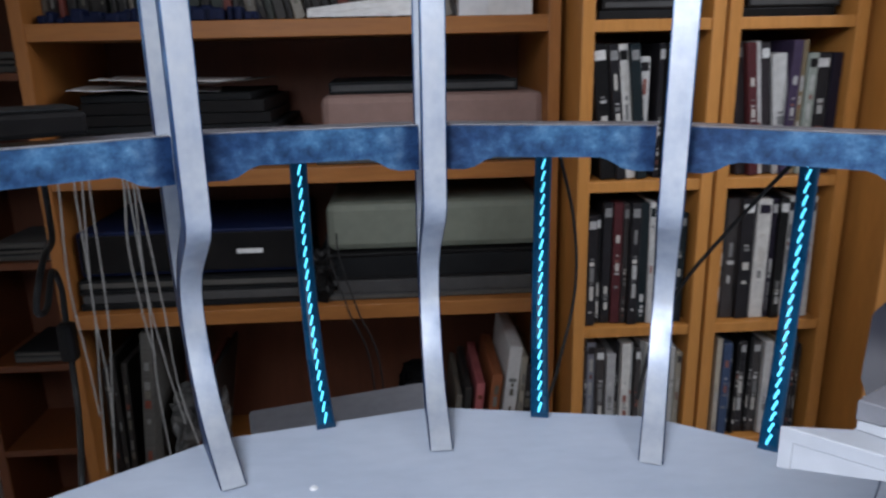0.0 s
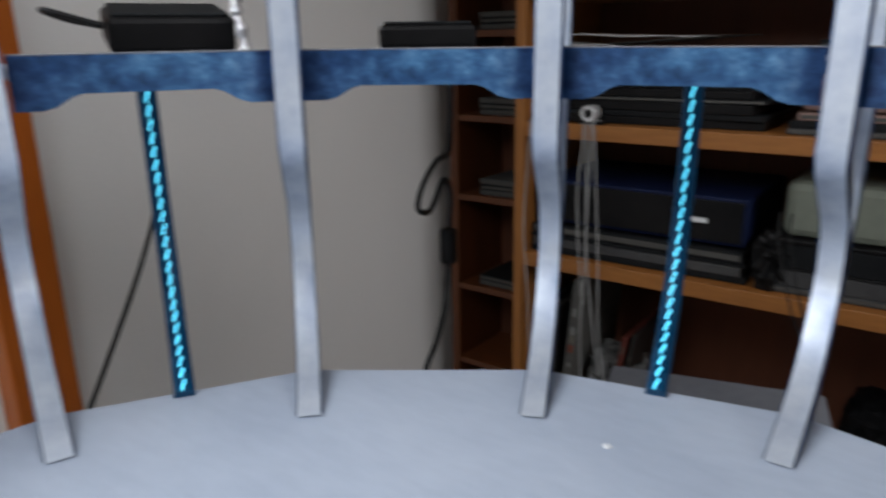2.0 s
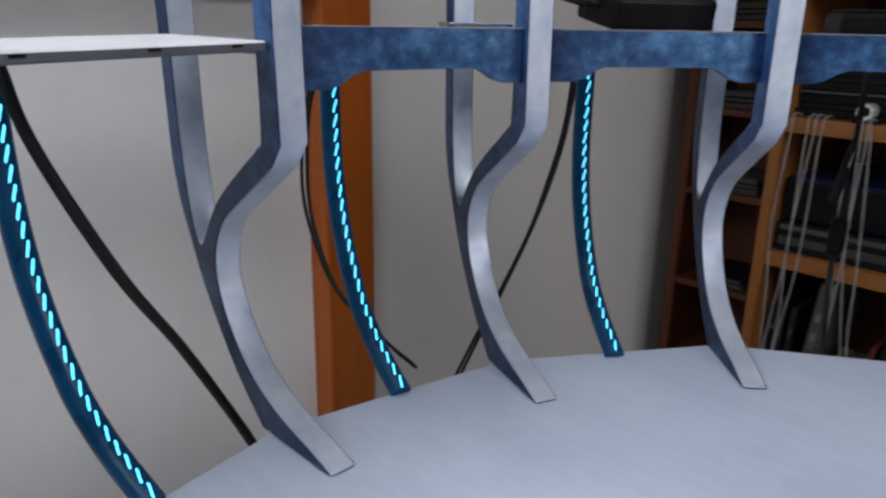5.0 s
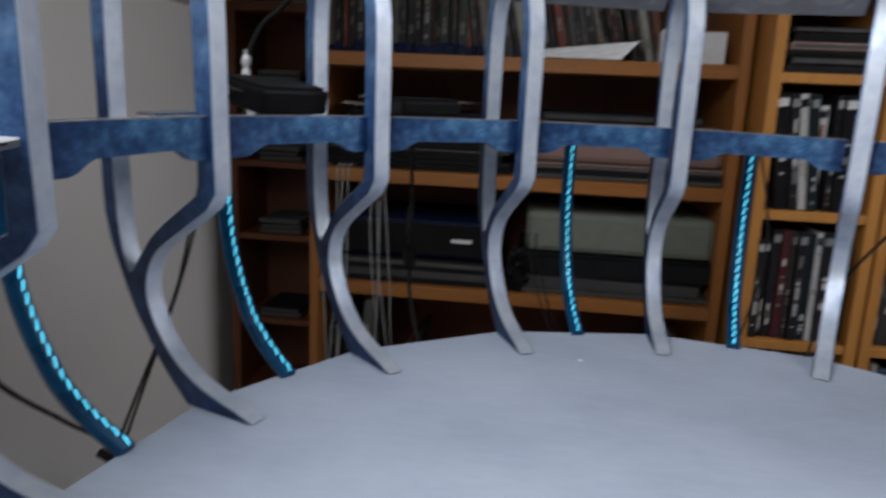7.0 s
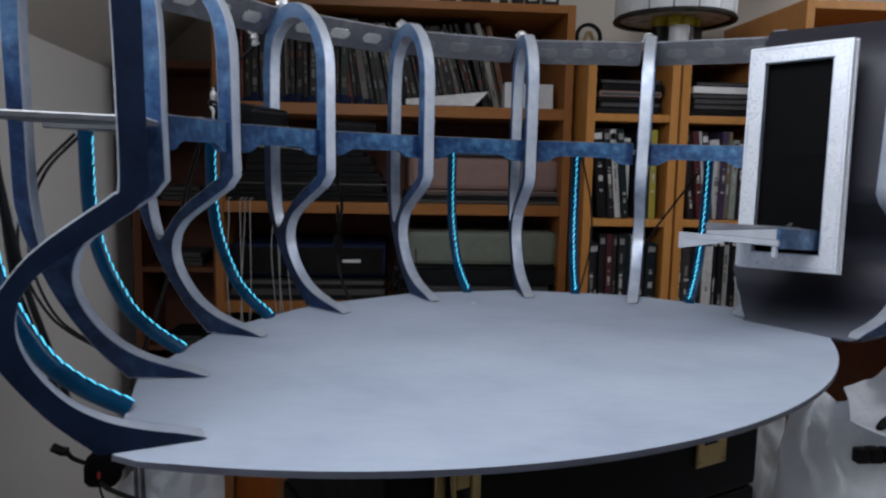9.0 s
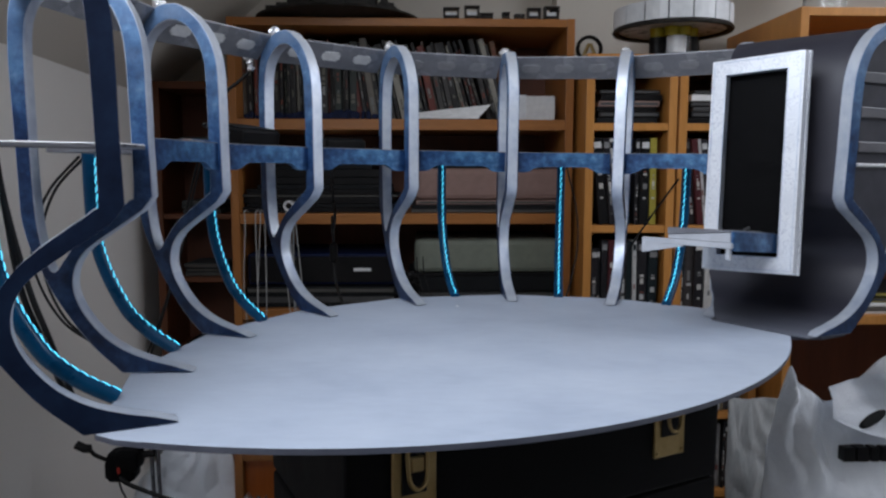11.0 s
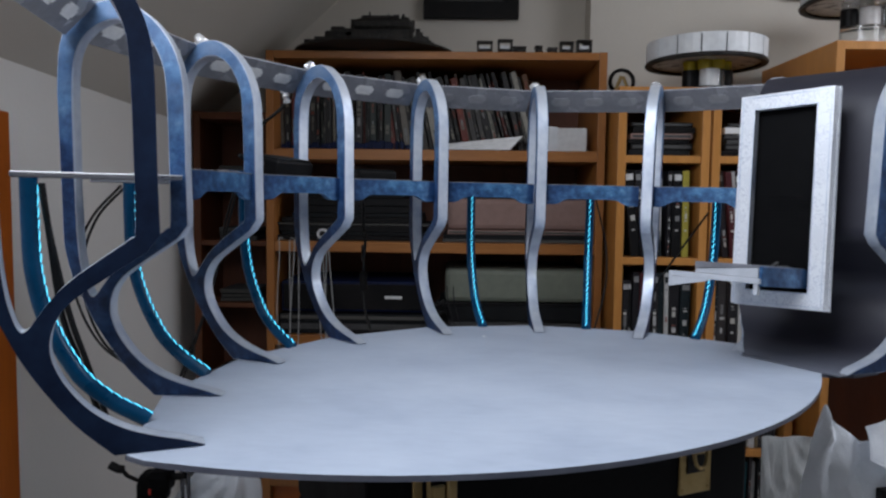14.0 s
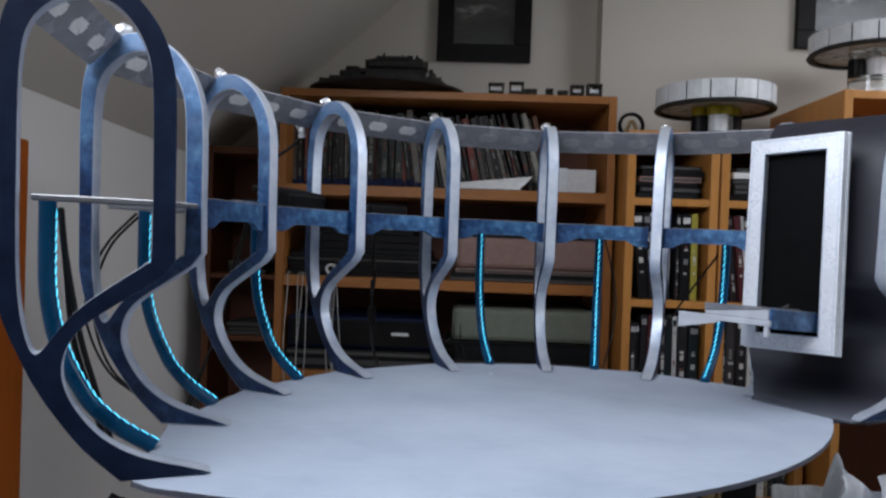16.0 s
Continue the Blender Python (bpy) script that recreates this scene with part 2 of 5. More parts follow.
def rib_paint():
    """The ribs' sides: a deep blue band across the middle; the pale blue round the loop's crown is partly skylight put
    into the colour.
    """
    m, nt, b = nodes_of("banded_skylit_rib_paint")
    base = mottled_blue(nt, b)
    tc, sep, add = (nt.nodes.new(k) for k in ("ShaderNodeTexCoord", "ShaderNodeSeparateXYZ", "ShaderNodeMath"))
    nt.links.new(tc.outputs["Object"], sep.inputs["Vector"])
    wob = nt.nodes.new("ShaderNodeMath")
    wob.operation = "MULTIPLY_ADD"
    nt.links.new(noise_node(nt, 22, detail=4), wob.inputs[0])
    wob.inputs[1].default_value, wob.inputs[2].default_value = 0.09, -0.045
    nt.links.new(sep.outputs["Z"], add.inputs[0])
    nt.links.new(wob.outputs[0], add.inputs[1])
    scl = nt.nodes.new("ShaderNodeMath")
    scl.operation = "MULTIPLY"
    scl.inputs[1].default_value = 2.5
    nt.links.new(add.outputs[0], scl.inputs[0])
    # crown mixed paler, in part for the skylight that falls on it
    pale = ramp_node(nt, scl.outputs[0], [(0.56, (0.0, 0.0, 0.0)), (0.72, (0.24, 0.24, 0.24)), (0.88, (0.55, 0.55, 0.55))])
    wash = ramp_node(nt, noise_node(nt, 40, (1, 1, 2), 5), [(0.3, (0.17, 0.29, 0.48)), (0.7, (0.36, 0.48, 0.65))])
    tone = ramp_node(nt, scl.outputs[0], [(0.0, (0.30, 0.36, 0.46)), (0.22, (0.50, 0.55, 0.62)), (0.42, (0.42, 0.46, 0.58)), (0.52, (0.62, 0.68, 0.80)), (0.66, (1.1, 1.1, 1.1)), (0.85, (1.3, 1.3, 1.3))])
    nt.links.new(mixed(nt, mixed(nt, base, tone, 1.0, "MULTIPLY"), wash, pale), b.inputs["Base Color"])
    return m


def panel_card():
    """Dark grey card, its foot paled in the colour for light off the deck."""
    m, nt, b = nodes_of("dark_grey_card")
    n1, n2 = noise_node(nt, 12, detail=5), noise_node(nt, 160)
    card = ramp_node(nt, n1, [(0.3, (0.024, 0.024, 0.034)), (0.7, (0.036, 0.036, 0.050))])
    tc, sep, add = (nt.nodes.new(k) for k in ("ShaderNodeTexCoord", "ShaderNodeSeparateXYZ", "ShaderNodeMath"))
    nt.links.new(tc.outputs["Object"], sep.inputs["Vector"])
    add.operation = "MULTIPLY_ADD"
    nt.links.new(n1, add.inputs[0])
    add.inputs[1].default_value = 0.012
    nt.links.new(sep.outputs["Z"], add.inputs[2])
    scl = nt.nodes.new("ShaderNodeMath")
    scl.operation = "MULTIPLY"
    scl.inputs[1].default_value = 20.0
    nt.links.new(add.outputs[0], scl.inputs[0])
    # paler towards the foot, where light from the deck is painted in
    foot_light = ramp_node(nt, scl.outputs[0], [(0.12, (0.34, 0.34, 0.34)), (0.25, (0.14, 0.14, 0.14)), (0.50, (0.0, 0.0, 0.0))])
    nt.links.new(mixed(nt, card, ramp_node(nt, n1, [(0.3, (0.27, 0.30, 0.37)), (0.7, (0.34, 0.37, 0.43))]), foot_light), b.inputs["Base Color"])
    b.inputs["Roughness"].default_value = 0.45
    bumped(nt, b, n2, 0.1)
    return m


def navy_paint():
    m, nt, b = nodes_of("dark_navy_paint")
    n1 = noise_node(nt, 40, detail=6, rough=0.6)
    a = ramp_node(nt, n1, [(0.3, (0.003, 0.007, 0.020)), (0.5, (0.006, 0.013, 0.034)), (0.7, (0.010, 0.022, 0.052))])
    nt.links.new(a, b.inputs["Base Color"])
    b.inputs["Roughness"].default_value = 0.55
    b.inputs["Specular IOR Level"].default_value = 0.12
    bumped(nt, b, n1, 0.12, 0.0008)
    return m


def disc_paint():
    m, nt, b = nodes_of("pale_blue_grey_deck_paint")
    n1, n2, n3 = noise_node(nt, 7, (1, 1.5, 1), 6), noise_node(nt, 45, (1, 3, 1), 4), noise_node(nt, 260)
    a = ramp_node(nt, n1, [(0.3, (0.365, 0.418, 0.508)), (0.5, (0.425, 0.482, 0.570)), (0.7, (0.472, 0.527, 0.612))])
    f = ramp_node(nt, n2, [(0.3, (0.93, 0.93, 0.94)), (0.7, (1, 1, 1))])
    nt.links.new(mixed(nt, a, f, 1.0, "MULTIPLY"), b.inputs["Base Color"])
    b.inputs["Roughness"].default_value = 0.5
    bumped(nt, b, n3, 0.06, 0.0006)
    return m


def marble_paint():
    m, nt, b = nodes_of("veined_white_silver_paint")
    n1, n2 = noise_node(nt, 30, detail=5, rough=0.55), noise_node(nt, 90)
    a = ramp_node(nt, n1, [(0.40, (0.70, 0.73, 0.78)), (0.435, (0.76, 0.79, 0.83)), (0.445, (0.56, 0.59, 0.65)), (0.455, (0.74, 0.77, 0.82)), (0.488, (0.76, 0.79, 0.83)), (0.50, (0.54, 0.57, 0.64)), (0.512, (0.77, 0.80, 0.84)), (0.555, (0.76, 0.79, 0.83)), (0.565, (0.57, 0.60, 0.66)), (0.575, (0.77, 0.80, 0.84))])
    nt.links.new(a, b.inputs["Base Color"])
    b.inputs["Roughness"].default_value, b.inputs["Metallic"].default_value = 0.35, 0.2
    bumped(nt, b, n2, 0.1, 0.0006)
    return m


def bag_plastic():
    m, nt, b = nodes_of("white_carrier_bag_plastic")
    n1, n2 = noise_node(nt, 14, detail=6), noise_node(nt, 38, detail=6, rough=0.7)
    nt.links.new(ramp_node(nt, n1, [(0.3, (0.78, 0.82, 0.88)), (0.7, (0.84, 0.88, 0.93))]), b.inputs["Base Color"])
    b.inputs["Roughness"].default_value = 0.3
    bumped(nt, b, n2, 0.45, 0.004)
    return m


def clear_glass(name, tint=(0.9, 0.95, 0.95), clear=0.9, rough=0.08):
    m, nt, b = nodes_of(name)
    b.inputs["Base Color"].default_value = (*tint, 1)
    b.inputs["Transmission Weight"].default_value, b.inputs["Roughness"].default_value = clear, rough
    return m


BAG_GREY = surface("dull_clear_plastic", (0.05, 0.05, 0.05), (0.20, 0.20, 0.195), 0.22, scale=40, fine=120, bump=0.6)
CELLOPHANE = clear_glass("cellophane", (0.95, 0.95, 0.95), 0.93, 0.06)
PACKET = surface("clouded_clear_plastic", (0.42, 0.44, 0.44), (0.60, 0.62, 0.62), 0.18, scale=10, stretch=(4, 4, 0.7), fine=90, bump=0.3)
# one window plastic in two colours: backlit bays white, the others grey
WINDOW_BACKLIT = surface("strip_window_backlit", (0.78, 0.78, 0.77), (0.84, 0.84, 0.83), 0.3, scale=40, fine=200)
WINDOW_UNLIT = surface("strip_window_unlit", (0.28, 0.285, 0.30), (0.35, 0.355, 0.37), 0.25, scale=25, fine=150)
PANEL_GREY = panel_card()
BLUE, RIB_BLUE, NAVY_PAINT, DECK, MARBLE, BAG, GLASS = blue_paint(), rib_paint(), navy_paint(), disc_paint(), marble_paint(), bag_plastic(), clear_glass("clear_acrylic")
DVD_BLACK = random_tint("black_case_spine", [(0, (0.010, 0.010, 0.011)), (0.3, (0.020, 0.019, 0.022)), (0.5, (0.016, 0.013, 0.026)), (0.65, (0.035, 0.030, 0.034)), (0.8, (0.014, 0.022, 0.026)), (0.92, (0.05, 0.045, 0.045))], 0.3)
DVD_PALE = random_tint("pale_case_spine", [(0, (0.55, 0.55, 0.54)), (0.25, (0.40, 0.40, 0.40)), (0.45, (0.32, 0.36, 0.32)), (0.6, (0.46, 0.42, 0.34)), (0.75, (0.30, 0.31, 0.36)), (0.88, (0.62, 0.61, 0.58))], 0.35)
DVD_TINT = random_tint("tinted_case_spine", [(0, (0.060, 0.042, 0.085)), (0.2, (0.015, 0.085, 0.105)), (0.36, (0.40, 0.34, 0.06)), (0.46, (0.085, 0.022, 0.026)), (0.6, (0.04, 0.07, 0.14)), (0.72, (0.22, 0.17, 0.10)), (0.86, (0.10, 0.09, 0.12))], 0.35)
DVD_CAP = random_tint("case_badge", [(0, (0.66, 0.66, 0.65)), (0.4, (0.46, 0.46, 0.46)), (0.7, (0.25, 0.25, 0.25))], 0.4)
DVD_INK = random_tint("case_title_ink", [(0, (0.48, 0.48, 0.47)), (0.35, (0.20, 0.20, 0.20)), (0.6, (0.56, 0.54, 0.50)), (0.85, (0.26, 0.10, 0.08))], 0.4)
BOOK = random_tint("book_cover", [(0, (0.02, 0.018, 0.017)), (0.28, (0.035, 0.032, 0.03)), (0.46, (0.065, 0.06, 0.055)), (0.56, (0.15, 0.035, 0.025)), (0.64, (0.17, 0.15, 0.125)), (0.74, (0.028, 0.035, 0.03)), (0.82, (0.16, 0.08, 0.045)), (0.88, (0.32, 0.30, 0.255)), (0.94, (0.015, 0.013, 0.013))], 0.5)
BOOK_LETTER = random_tint("book_lettering", [(0, (0.16, 0.15, 0.12)), (0.5, (0.22, 0.22, 0.21)), (0.8, (0.2, 0.05, 0.03))], 0.5)


# ---------------------------------------------------------------- mesh helpers
def part(name, bm, material, parent=None, label=""):
    """Links a bmesh as one mesh object, under a thing or a part if given."""
    me = bpy.data.meshes.new(name)
    bmesh.ops.recalc_face_normals(bm, faces=bm.faces)
    bm.to_mesh(me)
    bm.free()
    for mt in (material if isinstance(material, (list, tuple)) else [material]):
        me.materials.append(mt)
    ob = new(name, me)
    if parent is not None:
        ob.parent = parent
    if label:
        ob["label"] = label
    return ob


def empty(name, m=None):
    ob = new(name)
    if m is not None:
        ob.matrix_world = m
    return ob


def box_bm(x0, y0, z0, x1, y1, z1, bev=0.0, seg=2, bm=None):
    own = bm is None
    bm = bm or bmesh.new()
    r = bmesh.ops.create_cube(bm, size=1)
    bmesh.ops.scale(bm, vec=(x1 - x0, y1 - y0, z1 - z0), verts=r["verts"])
    bmesh.ops.translate(bm, vec=((x0 + x1) / 2, (y0 + y1) / 2, (z0 + z1) / 2), verts=r["verts"])
    if bev:
        es = list({e for v in r["verts"] for e in v.link_edges})
        bmesh.ops.bevel(bm, geom=es, offset=bev, segments=seg, affect="EDGES", profile=0.5)
    return bm


def box(name, a, b, material, parent=None, bev=0.0, label=""):
    return part(name, box_bm(*a, *b, bev), material, parent, label)


def smooth(ob, angle=35):
    for p in ob.data.polygons:
        p.use_smooth = True
    ob.data.set_sharp_from_angle(angle=radians(angle))
    return ob


def spline(pts, n=6, closed=False):
    """Points on a Catmull-Rom curve through pts."""
    P = [Vector(p) for p in pts]
    out, k = [], len(P)
    for i in range(k if closed else k - 1):
        p1, p2 = P[i], P[(i + 1) % k]
        p0 = P[i - 1] if (closed or i) else p1 * 2 - p2
        p3 = P[(i + 2) % k] if (closed or i + 2 < k) else p2 * 2 - p1
        for s in range(n):
            t = s / n
            out.append(0.5 * (2 * p1 + (p2 - p0) * t + (2 * p0 - 5 * p1 + 4 * p2 - p3) * t * t + (3 * p1 - p0 - 3 * p2 + p3) * t ** 3))
    if not closed:
        out.append(P[-1])
    return out


def tube_bm(pts, radius, sides=10, bm=None):
    """A round tube along points."""
    bm = bm or bmesh.new()
    pts = [Vector(p) for p in pts]
    rings, side = [], None
    for i, p in enumerate(pts):
        d = (pts[min(i + 1, len(pts) - 1)] - pts[max(i - 1, 0)]).normalized()
        if side is None:
            side = d.orthogonal().normalized()
        side = (side - d * side.dot(d)).normalized()
        up = d.cross(side)
        r = radius(i / (len(pts) - 1)) if callable(radius) else radius
        rings.append([bm.verts.new(p + (side * math.cos(a) + up * math.sin(a)) * r) for a in (2 * math.pi * j / sides for j in range(sides))])
    for r0, r1 in zip(rings, rings[1:]):
        for j in range(sides):
            bm.faces.new((r0[j], r0[(j + 1) % sides], r1[(j + 1) % sides], r1[j]))
    bm.faces.new(rings[0])
    bm.faces.new(rings[-1])
    return bm


def lathe_bm(profile, n=32, a0=0.0, a1=2 * math.pi, bm=None):
    """A solid of revolution round z from (r, z) pairs."""
    bm = bm or bmesh.new()
    full = abs(a1 - a0 - 2 * math.pi) < 1e-6
    cols = []
    for i in range(n if full else n + 1):
        a = a0 + (a1 - a0) * i / n
        cols.append([bm.verts.new((r * math.cos(a), r * math.sin(a), z)) for r, z in profile])
    k = len(profile)
    for i in range(n):
        c0, c1 = cols[i], cols[(i + 1) % len(cols)]
        for j in range(k - 1):
            bm.faces.new((c0[j], c1[j], c1[j + 1], c0[j + 1]))
    bmesh.ops.remove_doubles(bm, verts=bm.verts, dist=1e-5)
    return bm


def plate_bm(outer, hole, y0, y1):
    """A flat plate in the x-z plane between y0 and y1, with one hole or none."""
    bm = bmesh.new()
    for loop in ([outer, hole] if hole else [outer]):
        f = [bm.verts.new((p[0], y0, p[1])) for p in loop]
        b = [bm.verts.new((p[0], y1, p[1])) for p in loop]
        n = len(loop)
        for i in range(n):
            bm.faces.new((f[i], f[(i + 1) % n], b[(i + 1) % n], b[i]))
    for y in (y0, y1):
        es = [e for e in bm.edges if all(abs(v.co.y - y) < 1e-7 for v in e.verts)]
        bmesh.ops.triangle_fill(bm, use_beauty=True, use_dissolve=False, edges=es)
    return bm


def inset(loop, d):
    """A closed x-z loop moved inward by d (outward if negative)."""
    n = len(loop)
    area2 = sum(loop[i][0] * loop[(i + 1) % n][1] - loop[(i + 1) % n][0] * loop[i][1] for i in range(n))
    s = 1 if area2 > 0 else -1
    out = []
    for i in range(n):
        a, b, c = Vector(loop[i - 1]), Vector(loop[i]), Vector(loop[(i + 1) % n])
        e0, e1 = (b - a), (c - b)
        if e0.length < 1e-9 or e1.length < 1e-9:
            out.append(b)
            continue
        n0, n1 = Vector((-e0.y, e0.x)).normalized() * s, Vector((-e1.y, e1.x)).normalized() * s
        m = n0 + n1
        m = m / max(m.length_squared, 0.5) * 2 if m.length > 1e-6 else n0
        out.append(b + m * d)
    return out


# ---------------------------------------------------------------- room
BY, YB, XR, TOP = 0.30, -3.7, 2.3, 2.55
KNEE = 1.872          # height at which the sloping ceiling meets the low wall
RUN = (TOP - KNEE) / 0.91
WEST = pose(-0.532, -0.70, 0, 0, 0, 5.0)   # the low wall's face: y runs along it, x into the room


def structure(name, bm, material, label, m=None):
    ob = tagged(part(name, bm, material), label, "building", kind="structure")
    if m is not None:
        ob.matrix_world = m
    return ob


structure("floor", box_bm(-1.2, YB - 0.1, -0.05, XR + 0.1, BY + 0.1, 0), CARPET, "grey carpeted floor of the attic room")
DY0, DY1, DZ = -0.86, -0.066, 1.740   # opening of the eaves door in the low wall
bm = box_bm(-0.1, DY1, 0, 0, 1.03, KNEE)
box_bm(-0.1, -3.1, 0, 0, DY0, KNEE, bm=bm)
box_bm(-0.1, DY0, DZ, 0, DY1, KNEE, bm=bm)
structure("wall_west", bm, WHITE_WALL_LIT, "low white plastered wall under the sloping ceiling, brightened in its colour", WEST)
structure("wall_north", box_bm(-0.9, BY, 0, 0.425, BY + 0.1, TOP + 0.05), PLASTER, "grey plastered end wall behind the bookcases")
structure("wall_north_breast", box_bm(0.425, 0.225, 0, XR, BY + 0.1, TOP + 0.05), PLASTER, "pale plastered projecting part of the end wall")
# out of view; white so that it bounces light to the west wall
bm = box_bm(XR, YB, 0, XR + 0.1, BY, TOP + 0.05)
structure("wall_east", bm, DOOR_WHITE, "unseen side wall, white to bounce light")
# out of view; its pale tone is chosen for the bounced light
structure("wall_south", box_bm(-0.7, YB - 0.1, 0, XR + 0.1, YB, TOP + 0.05), BOUNCE_WALL, "unseen wall behind the table, pale panelled to bounce light")


def slope_bm(u0, u1, y0, y1):
    """A slab of the sloping ceiling; u runs from the low wall to the flat ceiling."""
    bm = bmesh.new()
    def p(u, y, o):
        return bm.verts.new((RUN * u - 0.05 * o, y, KNEE + (TOP - KNEE) * u + 0.06 * o))
    v = [p(u, y, o) for o in (0, 1) for u, y in ((u0, y0), (u1, y0), (u1, y1), (u0, y1))]
    for f in ((0, 1, 2, 3), (4, 5, 6, 7), (0, 1, 5, 4), (1, 2, 6, 5), (2, 3, 7, 6), (3, 0, 4, 7)):
        bm.faces.new([v[i] for i in f])
    return bm


structure("ceiling_slope_front", slope_bm(-0.05, 1.08, -0.30, 1.05), PLASTER, "sloping grey plastered attic ceiling", WEST)
structure("ceiling_slope_rear", slope_bm(-0.05, 1.08, -3.1, -1.20), PLASTER, "sloping grey plastered attic ceiling", WEST)
structure("ceiling_slope_low", slope_bm(-0.05, 0.18, -1.20, -0.30), PLASTER, "sloping ceiling below the roof window", WEST)
structure("ceiling_slope_high", slope_bm(0.94, 1.08, -1.20, -0.30), PLASTER, "sloping ceiling above the roof window", WEST)
# the opening is added to go with the fill lamp
bm = box_bm(-0.1, YB - 0.1, TOP, 1.20, BY + 0.1, TOP + 0.06)
box_bm(2.06, YB - 0.1, TOP, XR + 0.1, BY + 0.1, TOP + 0.06, bm=bm)
box_bm(1.20, YB - 0.1, TOP, 2.06, -1.3, TOP + 0.06, bm=bm)
box_bm(1.20, -0.4, TOP, 2.06, BY + 0.1, TOP + 0.06, bm=bm)
structure("ceiling", bm, PLASTER, "flat plastered ceiling with an opening added for the fill light")

# eaves door with its stained frame
door = tagged(empty("door_1", WEST), "white painted eaves door in an orange stained frame, closed", "door", kind="structure")
box("door_leaf", (-0.04, DY0, 0.01), (-0.012, DY1, DZ), DOOR_WHITE, door, 0.002)
box("door_jamb", (-0.1, DY1, 0), (0.016, DY1 + 0.07, DZ + 0.058), DOOR_WOOD, door, 0.003)
box("door_jamb", (-0.1, DY0 - 0.07, 0), (0.016, DY0, DZ + 0.058), DOOR_WOOD, door, 0.003)
box("door_head", (-0.1, DY0, DZ), (0.015, DY1, DZ + 0.058), DOOR_WOOD, door, 0.003)


# ---------------------------------------------------------------- bookcases
def bookcase(name, x0, x1, yf, depth, top, shelves, label, th=0.018, shelf_th=0.02, wood=None):
    """An open bookcase standing on the floor; shelves are the heights of their upper faces."""
    ob = tagged(empty(name, pose(x0, yf, 0)), label, "bookcase")
    w = x1 - x0
    for a in (0, w - th):
        box("side_panel", (a, 0, 0), (a + th, depth, top), wood or WOOD, ob, 0.0012)
    box("top_panel", (th, 0.001, top - th), (w - th, depth, top - 0.0005), wood or WOOD_FLAT, ob, 0.0012)
    box("back_panel", (th, depth - 0.006, 0.05), (w - th, depth - 0.001, top - th), WOOD_BACK, ob)
    box("plinth", (th, 0.02, 0), (w - th, 0.035, 0.06), wood or WOOD_FLAT, ob)
    for z in shelves:
        box("shelf", (th, 0.002, z - shelf_th), (w - th, depth - 0.007, z), wood or WOOD_FLAT, ob, 0.0012)
    return ob


bookcase("bookcase", -0.350, 0.422, -0.021, 0.28, 2.020, (0.06, 0.40, 0.72, 1.04, 1.367, 1.587, 1.799), "wide beech bookcase filled with magazines, papers and boxes", shelf_th=0.024)
for bx in (0.434, 0.637):
    tagged(bookcase("media_tower", bx, bx + 0.198, -0.095, 0.31, 1.934, (0.06, 0.30, 0.52, 0.74, 0.955, 1.14, 1.340, 1.565, 1.787), "narrow beech tower shelf full of film cases", shelf_th=0.016, wood=TOWER_WOOD_LIT), group="film towers")
bookcase("disc_tower", -0.556, -0.360, 0.08, 0.17, 1.893, (0.06, 0.3, 0.5, 0.7, 0.9, 1.08, 1.243, 1.427, 1.58, 1.732), "narrow red-brown wooden tower shelf, darkened for its shade, with a few disc cases", shelf_th=0.012, wood=WOOD_RED_SHADED)
bookcase("cupboard_bookcase", 0.858, 1.656, -0.16, 0.36, 2.02, (0.06, 0.5, 0.9, 1.375, 1.7), "deep beech bookcase beside the film towers", wood=TOWER_WOOD_LIT)


DVD_MESHES = {}


def film_case(x, y, z, w, h, lean, kind, group):
    """One film case, standing, spine towards -y: dark with a badge, pale, tinted or plain."""
    key = (round(w, 4), round(h, 3), kind)
    if key not in DVD_MESHES:
        rr = random.Random(kind * 31 + int(w * 1e4))
        body_m = DVD_PALE if kind in (7, 8) else DVD_TINT if kind == 9 else DVD_BLACK
        ob = part("film_case", box_bm(0, 0, 0, w, 0.135, h, 0.0012, 1), body_m)
        if kind in (0, 1, 3, 7) and w > 0.008:
            part("spine_badge", box_bm(w * 0.14, -0.0006, h * 0.885, w * 0.86, 0.0002, h * 0.955), DVD_CAP if kind < 7 else DVD_BLACK, ob)
        zz = h * rr.choice((0.06, 0.12, 0.3))
        for q in range(rr.choice((4, 6, 8))):
            l, a = rr.choice((0.0025, 0.004, 0.006, 0.012, 0.022)), rr.uniform(0.28, 0.42)
            if zz + l > h * 0.84:
                break
            part("title_bar", box_bm(w * a, -0.0005, zz, w * (1 - a * rr.uniform(0.7, 1.2)), 0.0002, zz + l), DVD_INK, ob)
            zz += l + rr.choice((0.002, 0.003, 0.006, 0.018))
        DVD_MESHES[key] = tagged(ob, ("dark", "dark", "dark", "dark", "dark", "dark", "dark", "pale", "pale", "coloured")[kind] + " plastic film case standing with its spine outward", "film case")
        ob.matrix_world = pose(x, y, z, 0, lean, 0)
    else:
        ob = copy_thing(DVD_MESHES[key], pose(x, y, z, 0, lean, 0))
    ob["group"] = group
    return ob


